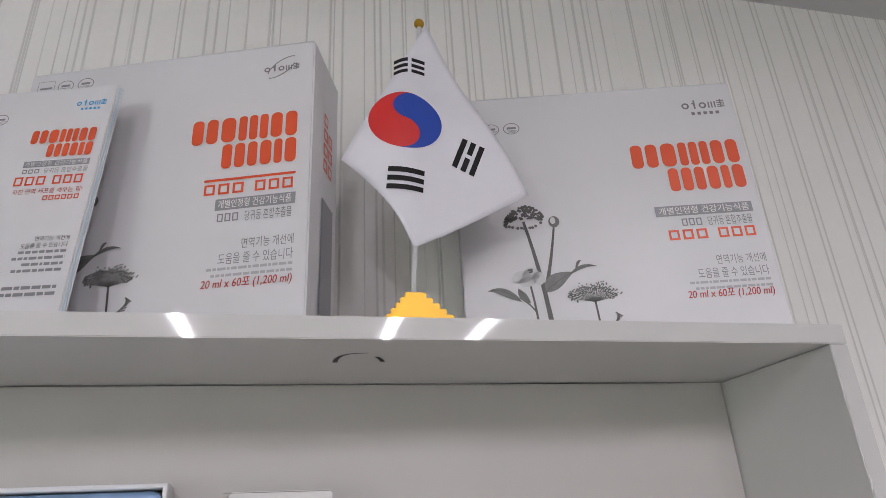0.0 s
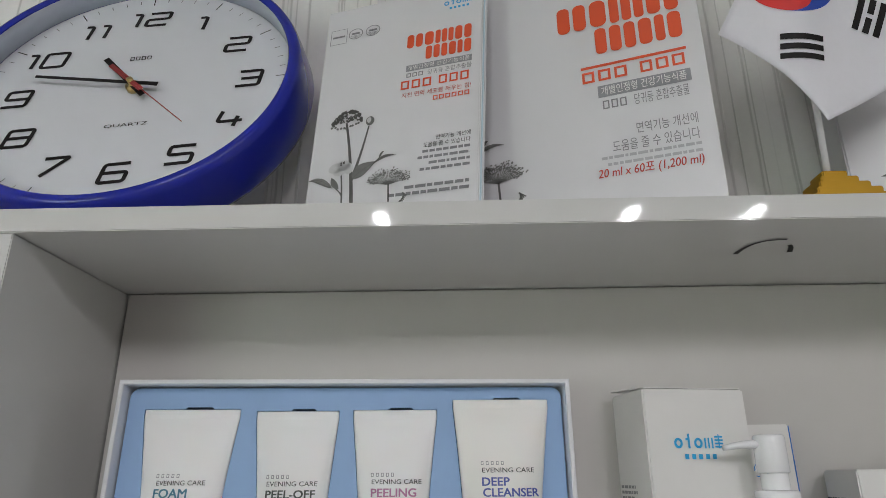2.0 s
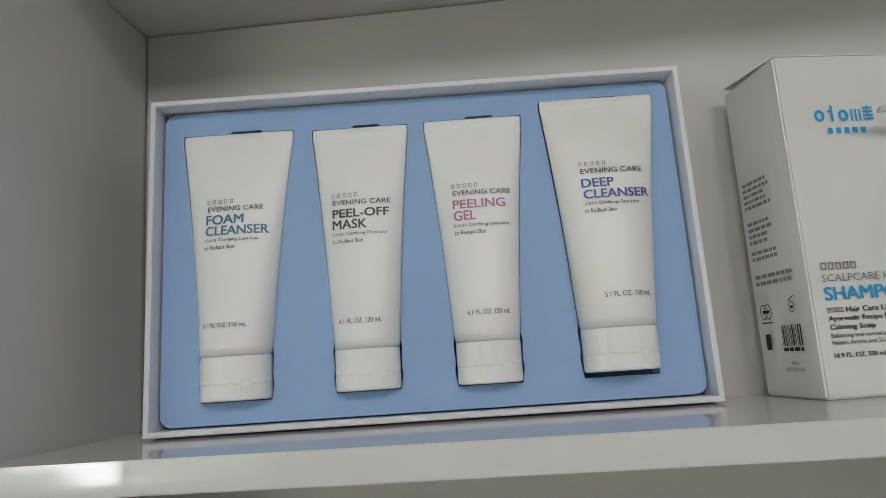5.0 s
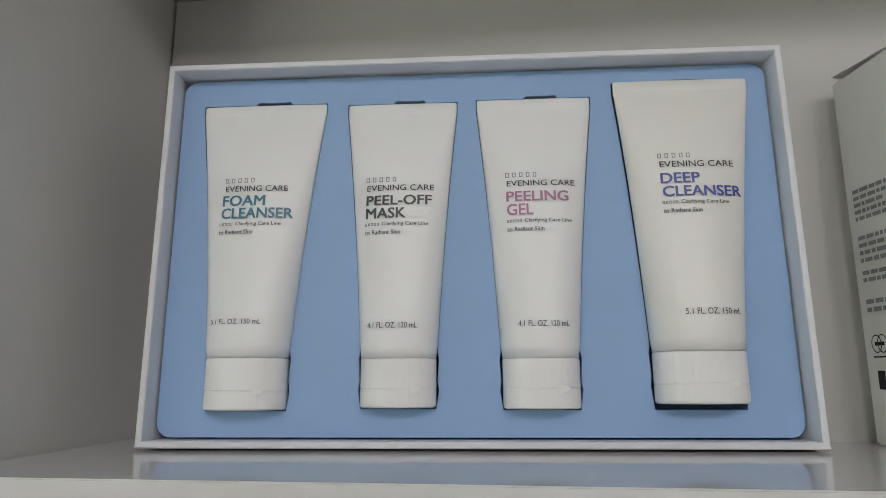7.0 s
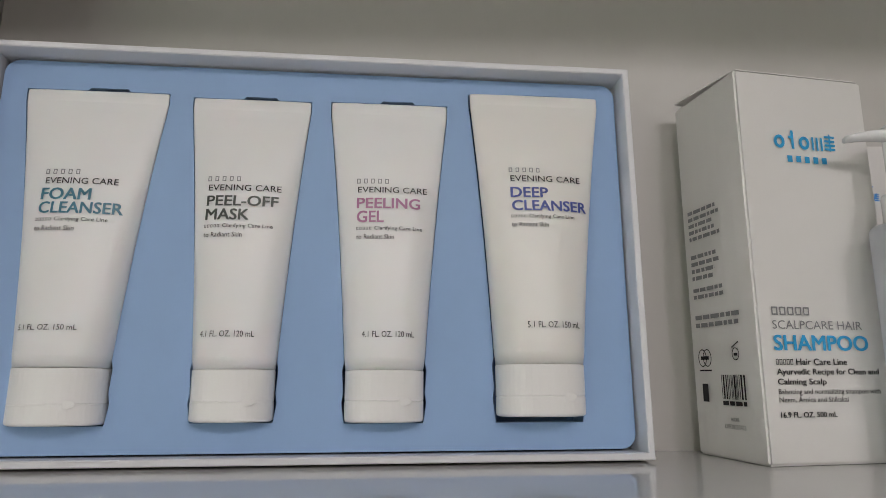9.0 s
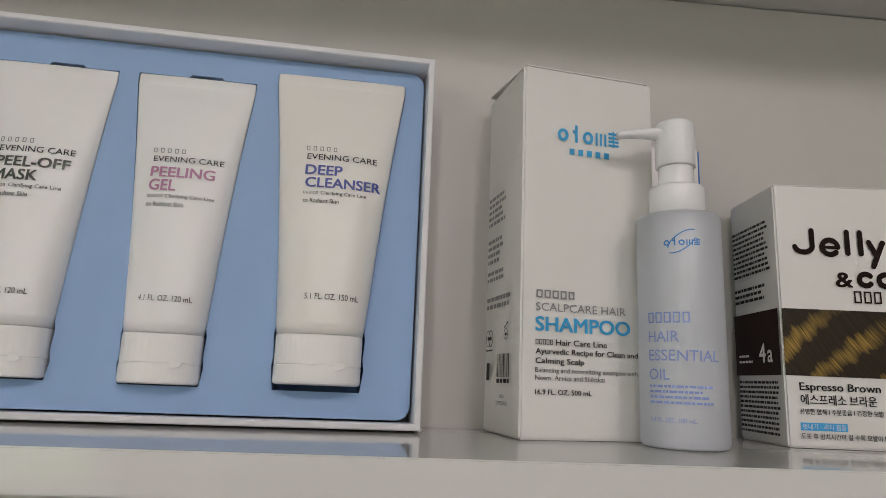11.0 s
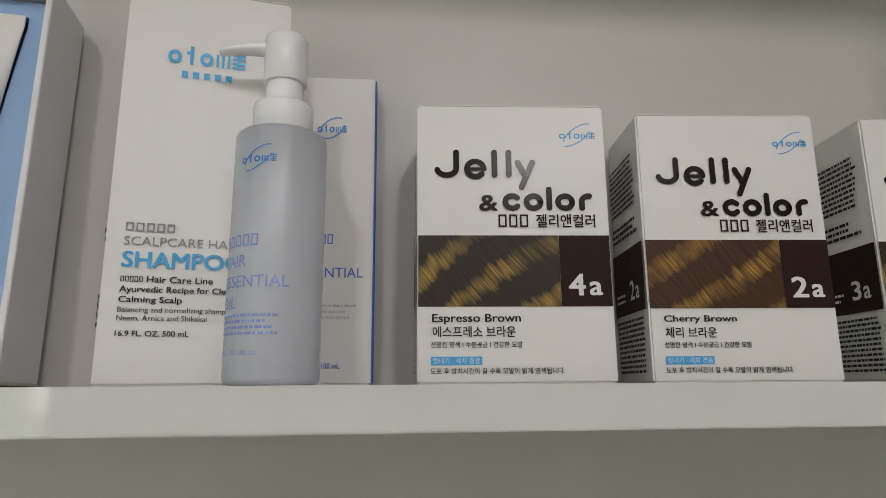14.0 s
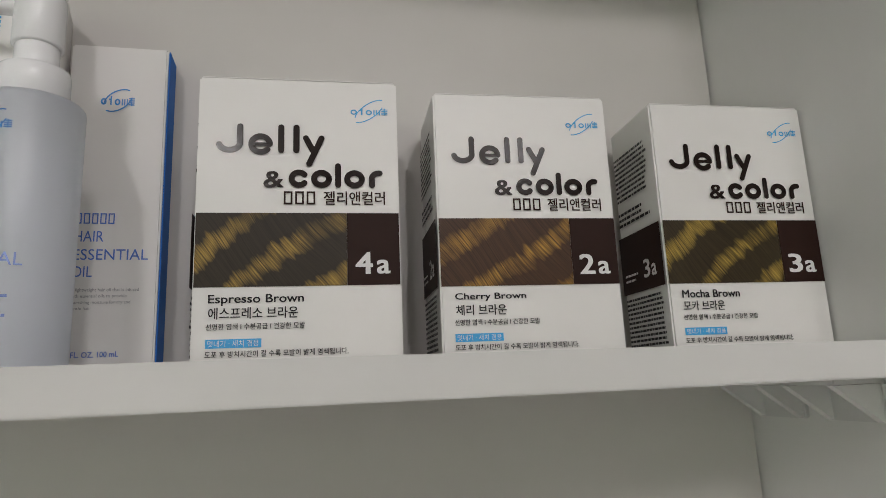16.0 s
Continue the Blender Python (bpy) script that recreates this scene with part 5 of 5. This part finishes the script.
def emblem(sign):
    """One of the two halves: half the disc with a lobe added and a lobe taken away."""
    n = 26
    half = [(math.cos(a), math.sin(a)) for a in (math.pi / 2 + sign * math.pi * k / n for k in range(n + 1))]
    low = [(0.5 * math.cos(a), -0.5 + 0.5 * math.sin(a)) for a in (-math.pi / 2 + math.pi * k / n for k in range(1, n))]
    high = [(-0.5 * math.cos(a), 0.5 + 0.5 * math.sin(a)) for a in (-math.pi / 2 + math.pi * k / n for k in range(1, n))]
    return half, low + high


bm = bmesh.new()
half, seam = emblem(1)
ring_l = [(math.cos(math.pi / 2 + math.pi * k / 52), math.sin(math.pi / 2 + math.pi * k / 52)) for k in range(53)]
ring_r = [(math.cos(math.pi / 2 - math.pi * k / 52), math.sin(math.pi / 2 - math.pi * k / 52)) for k in range(53)]
curve = [(0, 1)] + [(-0.5 * math.cos(a), 0.5 - 0.5 * math.sin(a)) for a in (-math.pi / 2 + math.pi * k / 26 for k in range(1, 26))] + [(0, 0)] + [(0.5 * math.cos(a), -0.5 - 0.5 * math.sin(a)) for a in (-math.pi / 2 + math.pi * k / 26 for k in range(1, 26))] + [(0, -1)]
for outer_ring, ink, off in ((ring_l, FLAGRED, 0.0005), (ring_r, FLAGBLUE, 0.0005)):
    bm = bmesh.new()
    # strips between the rim and the seam, cut into short pieces that follow the cloth
    for k in range(52):
        p, q = outer_ring[k], outer_ring[k + 1]
        a, b = curve[k], curve[k + 1]
        for j in range(5):
            t0, t1 = j / 5, (j + 1) / 5
            pts = [(p[0] + (a[0] - p[0]) * t0, p[1] + (a[1] - p[1]) * t0), (q[0] + (b[0] - q[0]) * t0, q[1] + (b[1] - q[1]) * t0), (q[0] + (b[0] - q[0]) * t1, q[1] + (b[1] - q[1]) * t1), (p[0] + (a[0] - p[0]) * t1, p[1] + (a[1] - p[1]) * t1)]
            flat = []
            for c in pts:
                c = spot(*c)
                if not flat or all(math.hypot(c[0] - d[0], c[1] - d[1]) > 1e-7 for d in flat):
                    flat.append(c)
            if len(flat) > 2:
                cloth(bm, flat, off)
    part("emblem_half", bm, ink, cloth_ob, "red half of the round emblem" if ink == FLAGRED else "blue half of the round emblem")


def bars(cx, cz, w, h, turn, broken, bowed=0.0):
    c, s = math.cos(radians(turn)), math.sin(radians(turn))
    t = h * 0.23
    for k in range(3):
        z = (k - 1) * (h - t) / 2
        spans = ((-0.5, -0.06), (0.06, 0.5)) if broken[k] else ((-0.5, 0.5),)
        for a, b in spans:
            bm = bmesh.new()
            m = 6
            for j in range(m):
                x0, x1 = w * (a + (b - a) * j / m), w * (a + (b - a) * (j + 1) / m)
                d0, d1 = (-bowed * max(0, -x0 / w) ** 1.5, -bowed * max(0, -x1 / w) ** 1.5)
                pts = [(x0, z - t / 2 + d0), (x1, z - t / 2 + d1), (x1, z + t / 2 + d1), (x0, z + t / 2 + d0)]
                cloth(bm, [(cx + c * p - s * q, cz + s * p + c * q) for p, q in pts], 0.0006)
            part("trigram_bar", bm, BLACK, cloth_ob)


bars(0.0010, 0.2700, 0.0315, 0.0172, -2, (1, 1, 1), 0.020)
bars(-0.0065, 0.1385, 0.0340, 0.0215, -5, (0, 0, 0))
bars(0.0555, 0.1695, 0.0330, 0.0235, 68, (0, 1, 0))

# ---------------------------------------------------------------- wall clock leaning on the wall
ck = Matrix.Translation((0.0105, 0.0990, 2.0985)) @ Euler((0, 0, radians(0.6))).to_matrix().to_4x4() @ Matrix.Rotation(radians(-16.0), 4, "X") @ Matrix.Rotation(radians(-6.6), 4, "Y")
clock = thing("wall_clock", ck, "round glossy blue wall clock with white dial", "clock")
CR = 0.1395


def ring_solid(profile, seg=96):
    """Turns (radius, depth) points about the clock's axis, which runs along y."""
    bm = bmesh.new()
    rows = [[bm.verts.new((r * math.cos(2 * math.pi * k / seg), d, r * math.sin(2 * math.pi * k / seg))) for k in range(seg)] for r, d in profile]
    for p, q in zip(rows, rows[1:] + rows[:1]):
        for k in range(seg):
            bm.faces.new((p[k], q[k], q[(k + 1) % seg], p[(k + 1) % seg]))
    bmesh.ops.recalc_face_normals(bm, faces=bm.faces)
    return bm


part("rim", ring_solid([(CR * 1.075, -0.0225), (CR * 1.085, -0.0238), (CR * 1.115, -0.0242), (CR * 1.140, -0.0230), (CR * 1.158, -0.0170), (CR * 1.176, 0.000), (CR * 1.190, 0.020), (CR * 1.180, 0.0245), (CR * 1.085, 0.0245), (CR * 1.083, -0.020)]), CLOCKBLUE, clock, "glossy deep blue plastic rim", smooth=True)
part("inner_rim", ring_solid([(CR * 1.0825, -0.0222), (CR * 1.0825, -0.0006), (CR * 1.079, -0.0006), (CR * 1.0775, -0.0215)]), DIALWALL, clock, smooth=True)
bm = bmesh.new()
disc(bm, 0, 0, CR * 1.083, CR * 1.083, y=0.0, n=96)
r = bmesh.ops.extrude_face_region(bm, geom=bm.faces[:], use_keep_orig=True)
bmesh.ops.translate(bm, verts=[v for v in r["geom"] if isinstance(v, bmesh.types.BMVert)], vec=(0, 0.012, 0))
dial = part("dial", bm, DIAL, clock, "white dial")
for k in range(60):
    a = radians(6 * k)
    big = k % 5 == 0
    r0, r1, w = (CR * 0.955, CR * 1.045, 0.0011) if big else (CR * 0.985, CR * 1.025, 0.0006)
    bm = bmesh.new()
    stroke(bm, [(r0 * math.sin(a), r0 * math.cos(a)), (r1 * math.sin(a), r1 * math.cos(a))], w, y=-0.0005)
    part("minute_mark", bm, DARK, dial)
DIGITS = {
    "0": (((0.5, 1), (0, 1), (0, 0), (1, 0), (1, 1), (0.45, 1)),),
    "1": (((0, 1), (1, 1), (1, 0)),),
    "2": (((0, 1), (1, 1), (1, 0.5), (0, 0.5), (0, 0), (1, 0)),),
    "3": (((0, 1), (1, 1), (1, 0), (0, 0)), ((0.15, 0.5), (1, 0.5))),
    "4": (((0.1, 1), (0, 0.35), (1.05, 0.35)), ((0.82, 0.62), (0.75, 0))),
    "5": (((1, 1), (0, 1), (0, 0.52), (1, 0.52), (1, 0), (0, 0)),),
    "6": (((1, 1), (0, 1), (0, 0), (1, 0), (1, 0.52), (0.05, 0.52)),),
    "7": (((0, 1), (1, 1), (0.15, 0)),),
    "8": (((0.5, 1), (0, 1), (0, 0), (1, 0), (1, 1), (0.45, 1)), ((0, 0.52), (1, 0.52))),
    "9": (((0, 0), (1, 0), (1, 1), (0, 1), (0, 0.48), (0.95, 0.48)),),
}
for hnum in range(1, 13):
    a = radians(30 * hnum)
    cx, cz = CR * 0.775 * math.sin(a), CR * 0.775 * math.cos(a)
    bm = bmesh.new()
    x = cx - sum(0.0075 if d == "1" else 0.0215 for d in str(hnum)) / 2 - 0.0045 * (len(str(hnum)) - 1)
    for d in str(hnum):
        w = 0.0075 if d == "1" else 0.0215
        for q, line in enumerate(DIGITS[d]):
            pts = [(x + w * a + 0.20 * 0.0205 * (b - 0.5), cz + 0.0205 * (b - 0.5)) for a, b in line]
            stroke(bm, soft_line(pts, 0.0030), 0.0038, y=-0.0005 - 0.0001 * q)
        x += w + 0.0090
    part("numeral", bm, BLACK, dial)
part("dial_lettering", lettering("QUARTZ", -0.0195, 0.0195, -0.0520, -0.0470, y=-0.0005), DARK, dial)
part("maker_name_bar", blocks(bmesh.new(), -0.011, 0.011, 0.0425, 0.0480, 4, 1, y=-0.0005), DARK, dial)


def clock_hand(name, angle, length, tail, w0, w1, y, material):
    bm = bmesh.new()
    a = radians(angle)
    s, c = math.sin(a), math.cos(a)
    stroke(bm, [(-tail * s, -tail * c), (0, 0), (length * s, length * c)], w0, y=y, w1=w1)
    r = bmesh.ops.extrude_face_region(bm, geom=bm.faces[:], use_keep_orig=True)
    bmesh.ops.translate(bm, verts=[v for v in r["geom"] if isinstance(v, bmesh.types.BMVert)], vec=(0, 0.0006, 0))
    return part(name, bm, material, clock)


clock_hand("hour_pointer", -37, 0.052, 0.020, 0.0058, 0.0058, -0.0060, BLACK)
clock_hand("minute_pointer", 283, 0.095, 0.026, 0.0048, 0.0030, -0.0085, BLACK)
clock_hand("second_pointer", 139, 0.084, 0.030, 0.0012, 0.0008, -0.0110, HANDRED)
clock_hand("second_pointer_tail", -41, 0.034, 0.018, 0.0050, 0.0050, -0.0104, HANDRED)
hub = lathe([(0.0068, 0), (0.0068, 0.005), (0.0030, 0.0055), (0.0030, 0.0125)], 24)
hb = part("hub", hub, BRASS, clock, smooth=True)
hb.matrix_local = Matrix.Rotation(radians(90), 4, "X")

# ---------------------------------------------------------------- drink carton in the neighbouring cabinet
MW, MD, MH = 0.1500, 0.0760, 0.2000
drink = thing("drink_carton", pose(-0.1160 - MW * math.cos(radians(-4)), 0.0430 + 0.0105, 1.6035 + 0.0003, 0, 0, -4), "white and turquoise instant drink carton with cup pictures", "carton")
part("body", carton_body(MW, MD, MH, 0.0012, 0.0008), CARD2, drink)
part("top_flap", boxes((0.002, MW - 0.002, 0.001, MD - 0.001, MH + 0.0002, MH + 0.001), bevel=0.0003), CARD2, drink)
part("turquoise_band", rects((0.0006, MW - 0.0006, 0.0006, 0.0440), y=-0.0003), TEALCARD, drink)
part("maker_mark", mark_logo(bmesh.new(), MW - 0.040, MW - 0.014, 0.160, 0.174, orbit=False), TEALINK, drink)
bm = bmesh.new()
ring(bm, MW - 0.0330, 0.0900, 0.0200, 0.0190, 0.0070, n=40)
poly(bm, [(MW - 0.075, 0.108), (MW - 0.045, 0.108), (MW - 0.048, 0.080), (MW - 0.055, 0.070), (MW - 0.075, 0.070)])
part("cup_picture", bm, COCOA, drink)
bm = bmesh.new()
stroke(bm, bend((MW - 0.040, 0.118), (MW - 0.035, 0.126), (MW - 0.028, 0.119)), 0.005)
part("biscuit_picture", bm, COFFEE, drink)


def on_right(name, bm, material):
    ob = part(name, bm, material, drink)
    ob.matrix_local = Matrix.Translation((MW + 0.0010, 0, 0)) @ Matrix.Rotation(radians(90), 4, "Z")
    return ob


on_right("turquoise_band", rects((0.0006, MD - 0.0006, 0.0006, 0.0440), y=-0.0003), TEALCARD)
bm = bmesh.new()
rect(bm, 0.0150, 0.0155, 0.052, 0.170)
dashes(bm, 0.020, 0.055, 0.074, 0.088, lines=4, seed=71, ragged=0.3, fill=0.5)
dashes(bm, 0.040, 0.062, 0.158, 0.166, lines=2, seed=72, ragged=0.3, fill=0.55)
for k in range(4):
    dashes(bm, 0.046, 0.062, 0.148 - 0.0145 * k - 0.008, 0.148 - 0.0145 * k, lines=2, seed=73 + k, fill=0.45)
on_right("small_print", bm, GREY)
bm = bmesh.new()
for k in range(5):
    cz = 0.164 - 0.0155 * k
    ring(bm, 0.0330, cz, 0.0068, 0.0072, 0.0012, n=18, a0=math.pi, a1=2 * math.pi)
    ring(bm, 0.0405, cz - 0.002, 0.0024, 0.0024, 0.0009, n=14)
    if k == 1:
        stroke(bm, [(0.033, cz - 0.001), (0.039, cz + 0.007)], 0.0022)
    if k == 3:
        stroke(bm, [(0.034, cz - 0.003), (0.037, cz + 0.006)], 0.0008)
on_right("cup_pictures", bm, COCOA)
bm = bmesh.new()
for k in (3, 4):
    cz = 0.164 - 0.0155 * k
    poly(bm, [(0.0330 + 0.0056 * math.cos(a), cz - 0.001 + 0.0056 * math.sin(a)) for a in (math.pi + math.pi * j / 12 for j in range(13))], -0.0005)
on_right("cup_fill", bm, COFFEE)
on_right("teal_small_print", small_print(0.018, 0.062, 0.052, 0.068, lines=3, seed=80, ragged=0.2, fill=0.5), mat("pale_teal_ink", (0.35, 0.55, 0.58), 0.5))
bm = bmesh.new()
ring(bm, 0.0200, 0.0210, 0.0055, 0.0060, 0.0008)
ring(bm, 0.0275, 0.0210, 0.0055, 0.0060, 0.0008)
rect(bm, 0.0185, 0.0290, 0.0195, 0.0222)
rect(bm, 0.0400, 0.0640, 0.0070, 0.0270)
on_right("white_print", bm, WHITEINK)
bm = bmesh.new()
barcode(bm, 0.0425, 0.0620, 0.0110, 0.0255, 44)
dashes(bm, 0.0415, 0.0620, 0.0080, 0.0104, lines=1, seed=3, ragged=0, fill=0.9)
for v in bm.verts:
    v.co.y = -0.0008
on_right("barcode", bm, DARK)
